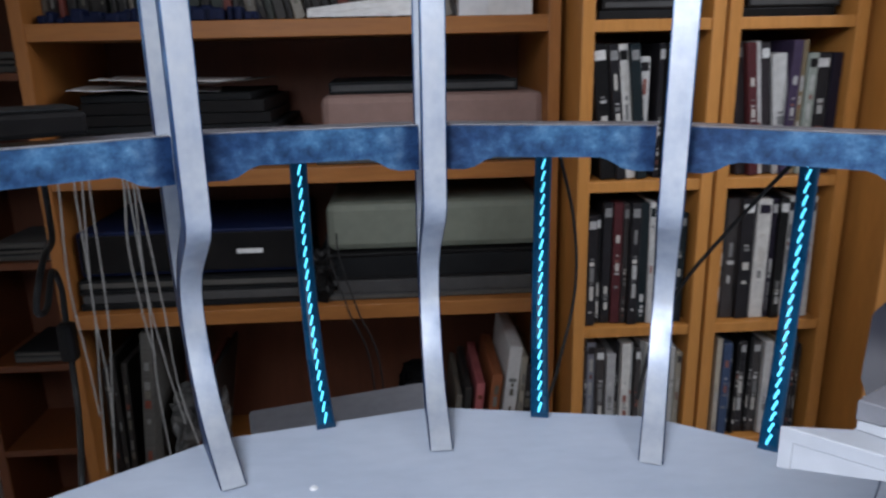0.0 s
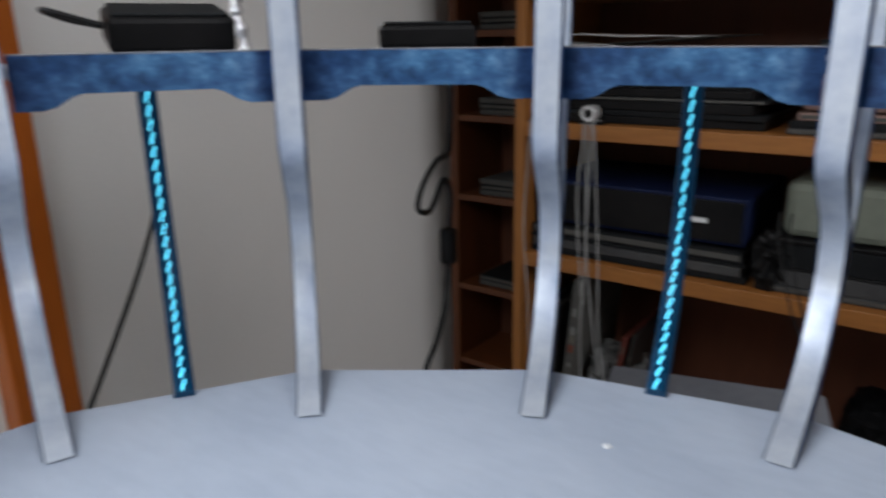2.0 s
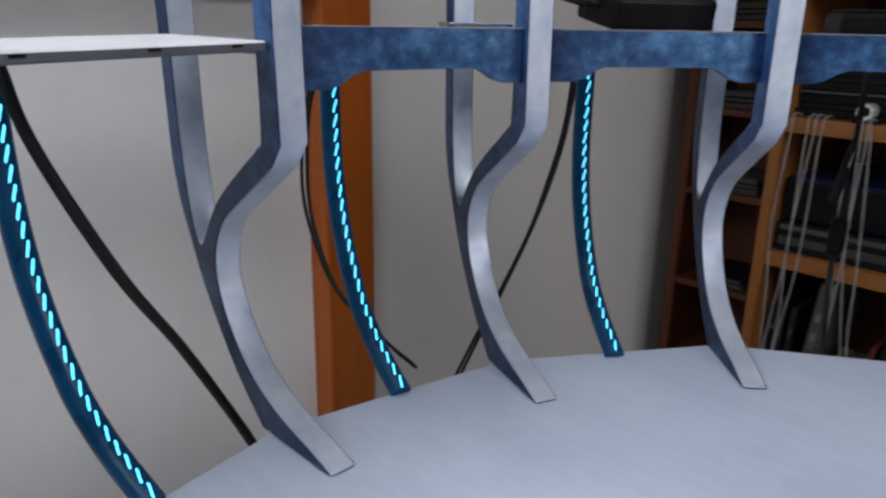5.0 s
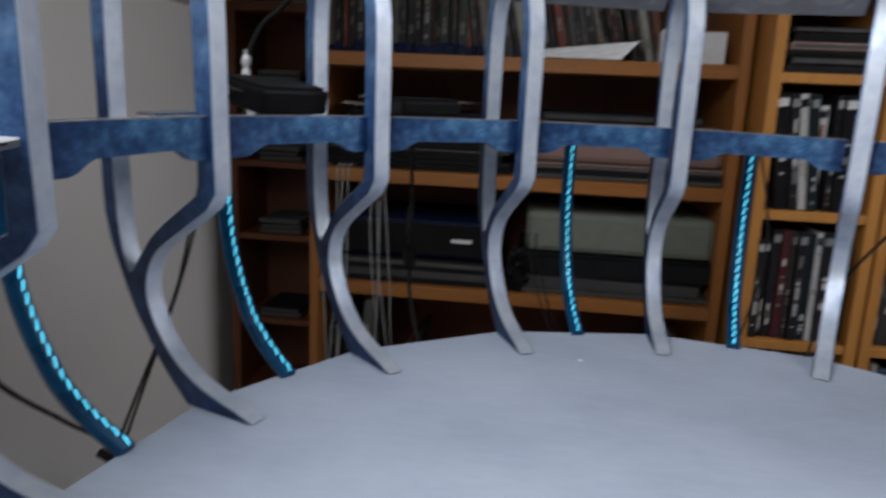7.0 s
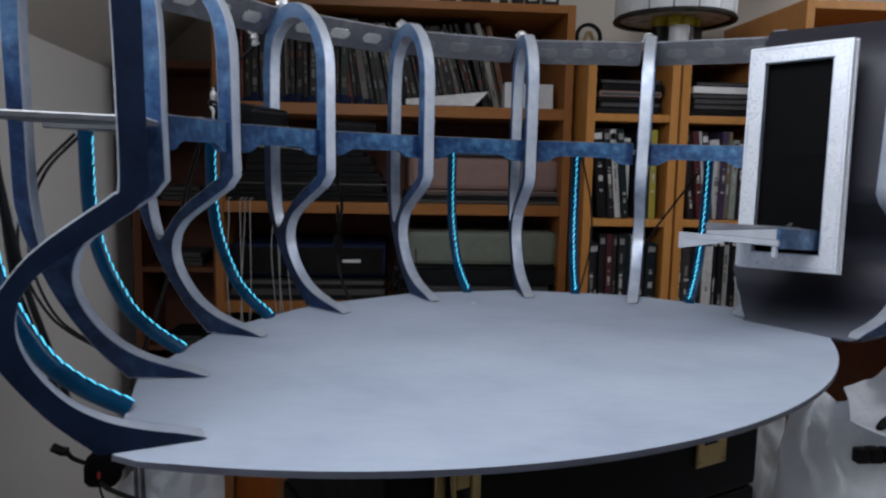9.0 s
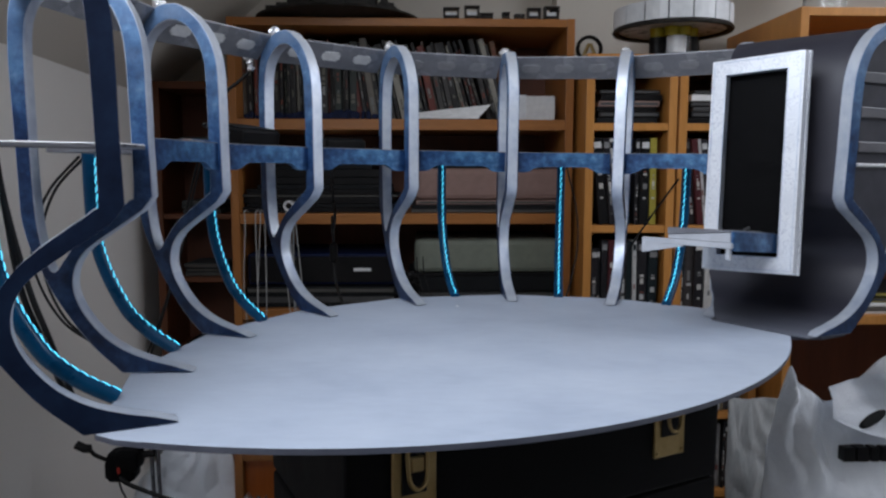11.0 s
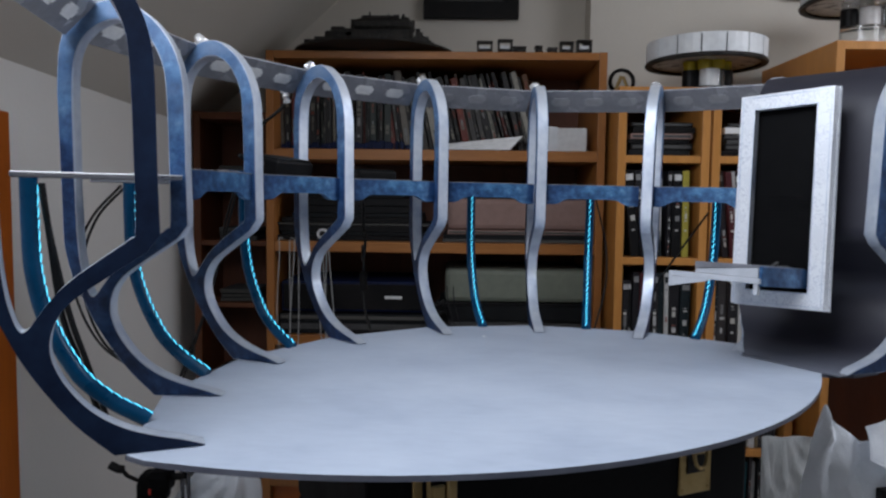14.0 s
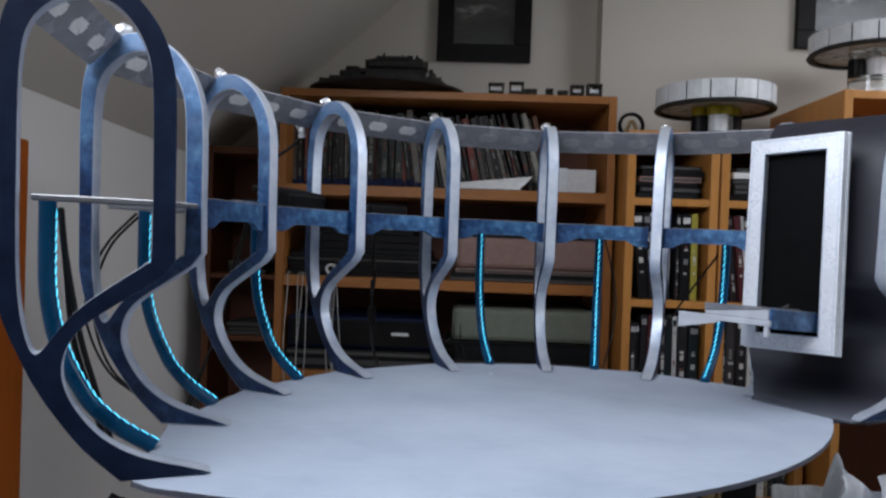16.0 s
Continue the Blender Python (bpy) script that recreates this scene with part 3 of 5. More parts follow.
rng = random.Random(11)
for bx in (0.434, 0.637):
    for zi, z in enumerate((0.955, 1.14, 1.340, 1.565)):
        x, end = bx + 0.021, bx + 0.198 - 0.021
        while x < end - 0.006:
            w = rng.choice((0.0145, 0.0145, 0.0145, 0.0145, 0.009, 0.022)) if zi > 1 else rng.choice((0.0145, 0.009, 0.0065, 0.0065, 0.0145))
            if x + w > end:
                break
            left = x - bx
            lean = -6.0 if (zi == 3 and left < 0.085) else rng.choice((0, 0, 0, -0.8, 0.8))
            h = rng.choice((0.19, 0.19, 0.19, 0.188, 0.172)) if zi > 1 else rng.choice((0.168, 0.16, 0.15))
            kind = rng.choice((0, 0, 3, 3, 4, 1, 2, 0, 7, 7, 8, 9, 9)) if zi != 1 else rng.choice((7, 8, 8, 7, 8, 7, 0, 9) if bx < 0.5 else (0, 4, 7, 8, 3, 0, 9))
            film_case(x + (0.016 if lean < -2 else 0), -0.095 + 0.010 + rng.uniform(0, 0.012), z + 0.0005 + (w * math.sin(radians(lean)) if lean > 0 else 0), w, h, lean, kind, "film cases in the towers")
            x += w + 0.0006 + abs(math.sin(radians(lean))) * 0.0015
            if zi == 3 and bx < 0.5 and 0.085 < left < 0.10:
                x += 0.012


def flat_pack(name, label, cat, x, y, z, w, d, h, material, rz=0, edge=None, bev=0.0015, group=""):
    """A low flat thing (case, folder, book) lying down."""
    ob = part(name, box_bm(-w / 2, -d / 2, 0, w / 2, d / 2, h, bev), material)
    ob.matrix_world = pose(x, y, z, 0, 0, rz)
    if edge:
        bm = box_bm(-w / 2 + 0.004, -d / 2 - 0.0006, h * 0.25, w / 2 - 0.004, -d / 2 + 0.001, h * 0.75)
        part("page_edge", bm, edge, ob)
    return tagged(ob, label, cat, group=group)


for bx, mats in ((0.434, (DARK_SLATE, BLACK_PLASTIC, BLACK_PLASTIC, PINK, BLACK_PLASTIC, BLACK_PLASTIC)), (0.637, (BLACK_PLASTIC, BLACK_PLASTIC, GREY_PAPER, BLACK_PLASTIC, PAPER, BLACK_PLASTIC))):
    z = 1.7875
    for i, mt in enumerate(mats):
        h = (0.012, 0.014, 0.009)[i % 3]
        flat_pack("flat_case", "slim disc case lying flat in the tower", "film case", bx + 0.099 + rng.uniform(-0.008, 0.008), -0.095 + 0.085, z, 0.135, 0.13, h, mt, rng.uniform(-2, 2), GREY_PAPER if i % 2 else None, group="flat cases")
        z += h + 0.0004
for z in (1.2435, 1.4275, 1.5805, 1.7325):
    for i in range(3 if z > 1.3 else 2):
        flat_pack("disc_case", "clear disc case lying flat in the narrow tower", "disc case", -0.452, 0.155, z + i * 0.0105, 0.09, 0.12, 0.01, (GREY_PAPER, DARK_SLATE, GREY_PAPER)[i], rng.uniform(-3, 3), DIM_PAPER, group="disc cases")


def book(x, y, z, w, d, h, lean, material=BOOK, label="book standing on the shelf with its spine outward", group="books"):
    ob = part("book", box_bm(0, 0, 0, w, d, h, min(0.0015, w * 0.2), 1), material)
    rr = random.Random(int(x * 9999))
    zz = h * rr.uniform(0.1, 0.3)
    while zz < h * 0.85:
        l = rr.uniform(0.004, 0.02)
        a = rr.uniform(0.22, 0.42)
        part("title_bar", box_bm(w * a, -0.0008, zz, w * (1 - a), 0.0002, min(zz + l, h * 0.95)), BOOK_LETTER, ob)
        zz += l + rr.choice((0.002, 0.004, 0.02, 0.05))
    ob.matrix_world = pose(x, y, z, 0, lean, 0)
    return tagged(ob, label, "book", group=group)


# upper shelf: upright then leaning magazines
x = -0.331
while x < 0.285:
    w = rng.choice((0.004, 0.006, 0.009, 0.012, 0.016))
    t = (x + 0.331) / 0.62
    lean = rng.uniform(-1.5, 0.5) if t < 0.4 else -(8 + 17 * (t - 0.4)) * (1 if x < 0.23 else 0.8) + rng.uniform(-1.5, 1.5)
    h = rng.uniform(0.165, 0.19) if t < 0.35 else rng.uniform(0.17, 0.195)
    book(x, 0.032 + rng.uniform(0, 0.02), 1.8, w, 0.16, h, lean, label="thin magazine leaning in a row on the shelf", group="magazines")
    x += w / max(0.85, math.cos(radians(lean))) + 0.0015
# low clutter before the magazines
bm = bmesh.new()
rc = random.Random(3)
for i in range(26):
    x = -0.322 + i * 0.012
    h = rc.uniform(0.008, 0.022)
    box_bm(x, -0.006 + rc.uniform(0, 0.01), 1.7995, x + rc.uniform(0.008, 0.02), 0.027, 1.7995 + h, 0.002, 1, bm=bm)
tagged(part("small_parts", bm, NAVY), "row of small dark blue plastic parts before the magazines", "model parts", kind="stuff")
# lower shelf: magazines and a crumpled bag, then books at the other end
book(-0.2669, -0.006, 1.041, 0.018, 0.18, 0.29, 5, DIM_PAPER, "pale thick magazine leaning on the low shelf", "low books")
for i, (x, w, h, lean) in enumerate(((-0.3187, 0.012, 0.22, 0), (-0.3043, 0.008, 0.24, 0), (-0.2938, 0.010, 0.23, 2), (-0.1873, 0.008, 0.20, 8), (-0.1748, 0.006, 0.21, 9))):
    book(x, 0.012, 1.041, w, 0.18, h, lean, label="dark magazine standing on the low shelf", group="low books")
for i, (x, w, h, mt, lean) in enumerate(((0.2445, 0.010, 0.150, BOOK, 7), (0.2608, 0.012, 0.163, BOOK, 6), (0.28, 0.014, 0.170, FADED_RED, 6), (0.302, 0.018, 0.186, RUST, 7), (0.3289, 0.022, 0.235, PAPER, 6), (0.3558, 0.010, 0.215, BOOK_CREAM, 5), (0.3692, 0.014, 0.20, BOOK, 3))):
    book(x, 0.002, 1.041, w, 0.18, h, lean, mt, "upright book leaning at the end of the low shelf", "low books")


def lump(name, a, b, material, seed, label, cat, sub=4, crease=0.25):
    """A soft creased lump filling the box a-b."""
    bm = bmesh.new()
    bmesh.ops.create_icosphere(bm, subdivisions=sub, radius=1)
    A, B = Vector(a), Vector(b)
    o = Vector((seed * 3.7, 0, 0))
    for v in bm.verts:
        c = v.co.copy()
        q = Vector([math.copysign(abs(t) ** 0.7, t) for t in c])
        k = 1 - crease * abs(noise.noise(c * 2.2 + o)) - crease * 0.6 * abs(noise.noise(c * 6 + o))
        v.co = (A + B) / 2 + Vector([q[i] * k * (B[i] - A[i]) / 2 for i in range(3)])
        if c.z < -0.8:
            v.co.z = A.z
    return tagged(smooth(part(name, bm, material), 30), label, cat)


lump("plastic_wrap", (-0.2352, 0.002, 1.04), (-0.1297, 0.13, 1.215), BAG_GREY, 2, "crumpled clear plastic wrap on the low shelf", "plastic wrap", crease=0.5)
lump("black_pouch", (0.1581, -0.018, 1.04), (0.2445, 0.14, 1.225), BLACK, 7, "slumped black cloth pouch on the low shelf", "pouch")
lump("plug", (0.0238, -0.018, 1.367), (0.0814, 0.05, 1.455), BLACK_PLASTIC, 9, "bulky black mains plug on the shelf edge", "plug", crease=0.6)


# things lying on the wide bookcase
flat_pack("pink_folder", "thick dusty pink folder stack lying on the shelf", "folder", 0.2349, 0.132, 1.6165, 0.34, 0.24, 0.073, PINK, 0.5, None, 0.012)
flat_pack("card_sheet", "flat card sheet under the pink folder", "folder", 0.2301, 0.127, 1.5875, 0.35, 0.25, 0.008, GREY_PAPER, 0, DIM_PAPER)
flat_pack("card_sheet", "dark folder under the pink folder", "folder", 0.2301, 0.127, 1.5960, 0.345, 0.25, 0.010, DARK_SLATE, -0.5)
flat_pack("card_sheet", "brown folder under the pink folder", "folder", 0.2349, 0.127, 1.6065, 0.34, 0.245, 0.0095, PINK, 0.7, DIM_PAPER)
flat_pack("laptop", "thin closed dark laptop lying on the pink folder", "laptop", 0.2205, 0.132, 1.6900, 0.29, 0.2, 0.018, DARK_SLATE, 1.5, GREY_PAPER)
# this stack's colours are darkened for the shade at the bookcase's left
z = 1.5875
for i, (w, h, mt, e) in enumerate(((0.36, 0.012, BLACK_PLASTIC, None), (0.35, 0.008, DARK_SLATE, None), (0.34, 0.014, BLACK_PLASTIC, None), (0.36, 0.006, DARK_SLATE, DIM_PAPER), (0.33, 0.012, BLACK_PLASTIC, None), (0.30, 0.010, DARK_SLATE, None), (0.28, 0.016, BLACK_PLASTIC, None), (0.27, 0.018, BLACK_PLASTIC, None), (0.25, 0.010, DARK_SLATE, None))):
    flat_pack("paper_sheaf", "dark folder in an untidy flat stack, made darker for the shelf's shade", "folder", -0.1537 + rng.uniform(-0.01, 0.01), 0.122, z, w, 0.22, h, mt, rng.uniform(-2, 2), e, group="folder stack")
    z += h + 0.0005
for i, (dx, rz, tilt) in enumerate(((-0.05, 12, 1.5), (0.02, -9, -2.0), (-0.01, 4, 2.5))):
    bm = bmesh.new()
    bmesh.ops.create_grid(bm, x_segments=10, y_segments=6, size=0.5)
    for v in bm.verts:
        a, b = v.co.x, v.co.y
        v.co = Vector((a * 0.21, b * 0.15, 0.0015 + 0.006 * max(0, a * (1 if i else -1)) + 0.003 * noise.noise(Vector((a * 4 + i, b * 4, i)))))
    bmesh.ops.solidify(bm, geom=bm.faces[:], thickness=0.0008)
    sh = tagged(part("loose_sheet", bm, PAPER if i != 1 else DIM_PAPER), "loose curled paper sheet on top of the folders", "paper", group="loose sheets")
    sh.matrix_world = pose(-0.1537 + dx, 0.082, z + 0.003 + i * 0.007, 0, tilt, rz)
z = 1.3675
# sheaves coloured dark in place of the shade around them
for w, h, mt, e in ((0.35, 0.010, DARK_SLATE, None), (0.34, 0.014, GREY_PAPER, None), (0.35, 0.006, DARK_SLATE, None), (0.345, 0.016, DARK_SLATE, DIM_PAPER)):
    flat_pack("paper_sheaf", "paper sheaf under the video recorder, darkened for the shelf's shade", "paper", -0.1537, 0.122, z, w, 0.24, h, mt, rng.uniform(-1, 1), e, group="paper sheaves")
    z += h + 0.0005
vcr = tagged(empty("video_recorder", pose(-0.1537, 0.132, z)), "dark navy video recorder lying on paper sheaves", "video recorder")
box("body", (-0.17, -0.12, 0.004), (0.17, 0.11, 0.075), NAVY, vcr, 0.003)
box("front_panel", (-0.165, -0.124, 0.01), (0.165, -0.119, 0.07), BLACK_PLASTIC, vcr, 0.001)
box("badge", (0.075, -0.126, 0.036), (0.115, -0.1235, 0.043), PAPER, vcr, label="small white badge")
for fx in (-0.14, 0.14):
    box("foot", (fx - 0.01, -0.1, 0), (fx + 0.01, 0.09, 0.004), RUBBER, vcr)
z = 1.3675
for w, h, mt, e in ((0.36, 0.010, GREY_PAPER, DIM_PAPER), (0.33, 0.022, GREY_PAPER, None), (0.335, 0.004, BLACK_PLASTIC, None), (0.36, 0.034, DARK_SLATE, None), (0.35, 0.006, BLACK_PLASTIC, None)):
    flat_pack("folder", "grey folder in a flat stack on the shelf", "folder", 0.2301 + rng.uniform(-0.006, 0.006), 0.122, z, w, 0.24, h, mt, rng.uniform(-1, 1), e, group="grey folders")
    z += h + 0.0005
flat_pack("foam_board", "thick pale green padded board on dark folders", "board", 0.2349, 0.132, z, 0.345, 0.24, 0.078, PALE_FOAM, 0, None, 0.012)
# white box and crumpled sheet on the upper shelf
wb = tagged(empty("white_box", pose(0.3308, 0.012, 1.7995)), "open white cardboard box on the upper shelf", "box")
box("box_body", (-0.055, 0, 0), (0.055, 0.12, 0.055), PAPER, wb, 0.0015)
box("box_flap", (-0.055, -0.004, 0), (-0.012, 0, 0.057), WHITE_PLASTIC, wb, 0.001, "lifted white flap")
bm = bmesh.new()
bmesh.ops.create_grid(bm, x_segments=12, y_segments=8, size=0.5)
for v in bm.verts:
    u, w = v.co.x + 0.5, v.co.y + 0.5
    v.co = Vector((u * 0.15 + 0.03 * w * u, w * 0.012 + 0.004 * noise.noise(Vector((u * 5, w * 5, 0))), 0.002 + w * (0.012 + 0.020 * u)))
g = bmesh.ops.solidify(bm, geom=bm.faces[:], thickness=0.001)
sheet = tagged(part("paper_sheet", bm, PAPER), "crumpled white paper sheet lying on the upper shelf", "paper")
sheet.matrix_world = pose(0.0574, -0.008, 1.8002)
camob = tagged(empty("webcam", pose(-0.2208, 0.004, 1.5875)), "small silver round webcam on the shelf edge", "webcam")
bm = lathe_bm([(0.0, 0), (0.010, 0), (0.0125, 0.005), (0.0125, 0.026), (0.0115, 0.028), (0.0075, 0.028), (0.007, 0.024), (0, 0.024)], 20)
bmesh.ops.rotate(bm, cent=(0, 0, 0), matrix=Matrix.Rotation(radians(90), 3, "X"), verts=bm.verts)
bmesh.ops.translate(bm, vec=(0, 0, 0.017), verts=bm.verts)
smooth(part("housing", bm, FOIL, camob))
bm = lathe_bm([(0, 0.0242), (0.0068, 0.0242), (0.0068, 0.0262), (0.003, 0.027), (0, 0.027)], 18)
bmesh.ops.rotate(bm, cent=(0, 0, 0), matrix=Matrix.Rotation(radians(90), 3, "X"), verts=bm.verts)
bmesh.ops.translate(bm, vec=(0, 0, 0.017), verts=bm.verts)
part("lens", bm, BLACK_PLASTIC, camob, "dark round lens")
box("stand", (-0.02, -0.02, 0), (0.02, 0.01, 0.004), BLACK_PLASTIC, camob, 0.001)

# ---------------------------------------------------------------- the model
CX, CY, Z0, STEP, A1 = 0.212, -1.012, 1.503, 22.5, 69.2
MODEL = pose(CX, CY, Z0, 0.36, 0.69, 0)      # the model leans slightly on its case
model = tagged(empty("spaceship_room_model", MODEL), "round control-room model with blue ribs on a pale deck", "model")


def ang(k):
    return radians(A1 + STEP * (k - 1))


def at(k, r, z=0.0):
    return Vector((r * math.cos(ang(k)), r * math.sin(ang(k)), z))


# deck: sixteen-sided at the ribs, cut off by one long arc at the open front
RC, ARC_C, ARC_R = 0.3885, Vector((0.003 - CX, -0.667 - CY)), 0.5297
deck = [Vector((RC * math.cos(ang(k)), RC * math.sin(ang(k)))) for k in range(-1, 8)]
p0, p1 = deck[-1], deck[0]
b0, b1 = math.atan2(p0.y - ARC_C.y, p0.x - ARC_C.x), math.atan2(p1.y - ARC_C.y, p1.x - ARC_C.x)
b0 = b0 if b0 < 0 else b0 - 2 * math.pi
front = [ARC_C + Vector((math.cos(b), math.sin(b))) * ARC_R for b in (b0 + (-0.40 - b0) * i / 40 for i in range(1, 41))]
front.append(Vector((0.345 * math.cos(ang(-1.02)), 0.345 * math.sin(ang(-1.02)))))
loop = deck + front
bm = bmesh.new()
lo = [bm.verts.new((p.x, p.y, -0.0044)) for p in loop]
hi = [bm.verts.new((p.x, p.y, 0.0)) for p in loop]
bm.faces.new(hi)
bm.faces.new(lo[::-1])
for i in range(len(loop)):
    j = (i + 1) % len(loop)
    bm.faces.new((lo[i], lo[j], hi[j], hi[i]))
bmesh.ops.bevel(bm, geom=[e for e in bm.edges if all(v.co.z > -0.001 for v in e.verts)], offset=0.0005, segments=1, affect="EDGES")
bmesh.ops.recalc_face_normals(bm, faces=bm.faces)
for f in bm.faces:
    f.material_index = 1 if abs(f.normal.z) < 0.3 else 0
part("deck", bm, [DECK, DECK_EDGE_SHADED], model, "pale blue-grey painted round deck board")
for p, r in ((Vector((-0.086, 0.295)), 0.0027),):
    bm = lathe_bm([(0, 0), (r, 0), (r * 0.8, 0.0006), (0, 0.0012)], 10)
    spot = part("glue_spot", bm, WHITE_PLASTIC, model, "small white glue spot")
    spot.matrix_local = pose(p.x, p.y, 0.0002)

INNER = spline([(0.328, 0.0015), (0.345, 0.007), (0.362, 0.0115), (0.383, 0.0195), (0.402, 0.0325), (0.4165, 0.050), (0.4245, 0.066), (0.4268, 0.0795), (0.424, 0.0935), (0.4165, 0.1055), (0.406, 0.1145), (0.386, 0.1285), (0.366, 0.1425)], 4)
ARCH = spline([(0.3575, 0.154), (0.359, 0.20), (0.3605, 0.265), (0.364, 0.292), (0.3725, 0.3135), (0.386, 0.331), (0.403, 0.344)], 5)
BACK = spline([(0.412, 0.3475), (0.428, 0.3470), (0.4441, 0.3415), (0.4588, 0.3299), (0.4681, 0.3094), (0.471, 0.2743), (0.470, 0.2241), (0.4685, 0.1738), (0.4675, 0.1385), (0.465, 0.1234), (0.461, 0.1084), (0.4535, 0.091), (0.443, 0.0687), (0.4285, 0.0455), (0.411, 0.0225), (0.388, 0.0)], 4)
RIB_OUT = [Vector((p.x, p.y)) for p in (v.to_2d() if len(v) > 2 else v for v in INNER + ARCH + BACK)]
HOLE = [Vector(p[:2]) for p in spline([(0.3735, 0.159), (0.3745, 0.217), (0.3765, 0.272), (0.380, 0.295), (0.3885, 0.313), (0.400, 0.325), (0.415, 0.331), (0.430, 0.3285), (0.444, 0.319), (0.454, 0.303), (0.4575, 0.275), (0.457, 0.2107), (0.4555, 0.15), (0.4525, 0.118), (0.448, 0.0985), (0.4435, 0.0895), (0.4385, 0.092), (0.4335, 0.0995), (0.422, 0.115), (0.409, 0.127), (0.391, 0.1405), (0.377, 0.151)], 4, closed=True)]
TH = 0.0135
RIB_TURN = {1: -0.65, 2: -0.23, 3: -0.1, 4: 0.1, 5: 0.28, 6: -0.2, 7: -0.94}
RIB_OUTWARD = {1: -0.002, 2: 0.0, 3: -0.003, 4: -0.002, 5: 0.004, 6: 0.006, 7: 0.007}


def rib_pose(k):
    """Where rib k stands: hand-set, a little off its even place."""
    return pose(0, 0, 0, 0, 0, A1 + STEP * (k - 1) + RIB_TURN.get(k, 0)) @ pose(RIB_OUTWARD.get(k, 0), 0, 0)


def make_rib(k, face, rim):
    core = part("rib", plate_bm(RIB_OUT, HOLE, -TH / 2, TH / 2), SILVER, model, "curved silver-edged rib with a slotted loop")
    core.matrix_local = rib_pose(k)
    for s in (-1, 1):
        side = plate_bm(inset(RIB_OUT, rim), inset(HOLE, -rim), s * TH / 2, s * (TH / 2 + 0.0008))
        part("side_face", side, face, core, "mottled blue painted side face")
    return smooth(core, 40)


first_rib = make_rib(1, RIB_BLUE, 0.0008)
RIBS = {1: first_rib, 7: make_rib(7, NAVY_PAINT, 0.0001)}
for k in (-2, -1, 0, 2, 3, 4, 5, 6):
    core = RIBS[k] = first_rib.copy()
    scene.collection.objects.link(core)
    core.matrix_local = rib_pose(k)
    for c in first_rib.children:
        d = c.copy()
        scene.collection.objects.link(d)
        d.parent = core


def between(k):
    """Local frame at the middle of the bay between ribs k and k + 1: x along the chord, y outward."""
    return pose(0, 0, 0, 0, 0, math.degrees(ang(k + 0.5)) - 90)


HALF = math.sin(radians(STEP / 2))
# blue fascia boards with deepened ends, and the shelf board behind each
for k in range(0, 6):
    w, y = 0.3685 * HALF - TH / 2 - 0.001, 0.3615
    prof = [(-w, 0.2035), (w, 0.2035), (w, 0.1765)]
    prof += [(w * a, b) for a, b in ((0.80, 0.1765), (0.70, 0.1782), (0.58, 0.1828), (0.50, 0.1845), (-0.50, 0.1845), (-0.58, 0.1828), (-0.70, 0.1782), (-0.80, 0.1765))]
    prof.append((-w, 0.1765))
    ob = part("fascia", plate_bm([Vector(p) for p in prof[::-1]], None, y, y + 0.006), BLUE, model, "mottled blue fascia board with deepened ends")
    ob.matrix_local = between(k)
    part("worn_edge", box_bm(-w, y + 0.0002, 0.2036, w, y + 0.0058, 0.2044, 0.0003, 1), STRIP_PALE, ob, "pale worn upper edge")
for k in range(0, 7):
    bm = bmesh.new()
    y0, y1 = (0.368, 0.449) if k < 6 else (0.362, 0.449)
    ws = [(y0 / math.cos(radians(STEP / 2))) * HALF - TH / 2 - 0.001, (y1 / math.cos(radians(STEP / 2))) * HALF - TH / 2 - 0.001]
    z0, z1 = (0.1905, 0.1975) if k < 6 else (0.1975, 0.2018)
    vs = [bm.verts.new((sx * ws[i], (y0, y1)[i], z)) for z in (z0, z1) for i, sx in ((0, -1), (0, 1), (1, 1), (1, -1))]
    for f in ((0, 1, 2, 3), (4, 5, 6, 7), (0, 1, 5, 4), (1, 2, 6, 5), (2, 3, 7, 6), (3, 0, 4, 7)):
        bm.faces.new([vs[i] for i in f])
    bmesh.ops.bevel(bm, geom=bm.edges[:], offset=0.0008, segments=1, affect="EDGES")
    if k < 6:
        ob = part("shelf_board", bm, STRIP_GREY, model)
    else:
        bmesh.ops.recalc_face_normals(bm, faces=bm.faces)
        for f in bm.faces:
            f.material_index = 0 if f.normal.z > 0.5 else 1
        ob = part("shelf_board", bm, [BOARD_WHITE, SLAT_GREY], model, "bare pale grey shelf board with small slots")
        for sx in (-0.040, 0.008, 0.046):
            sl = part("slot", box_bm(sx, y0 - 0.0006, 0.1996, sx + 0.005, y0 + 0.002, 0.2008), BLACK_PLASTIC, ob)
    ob.matrix_local = between(k) @ (Matrix.Translation((0, y0, 0.1935)) @ Matrix.Rotation(radians(-0.9), 4, "Y") @ Matrix.Translation((0, -y0, -0.1983)) if k == 6 else Matrix.Identity(4))

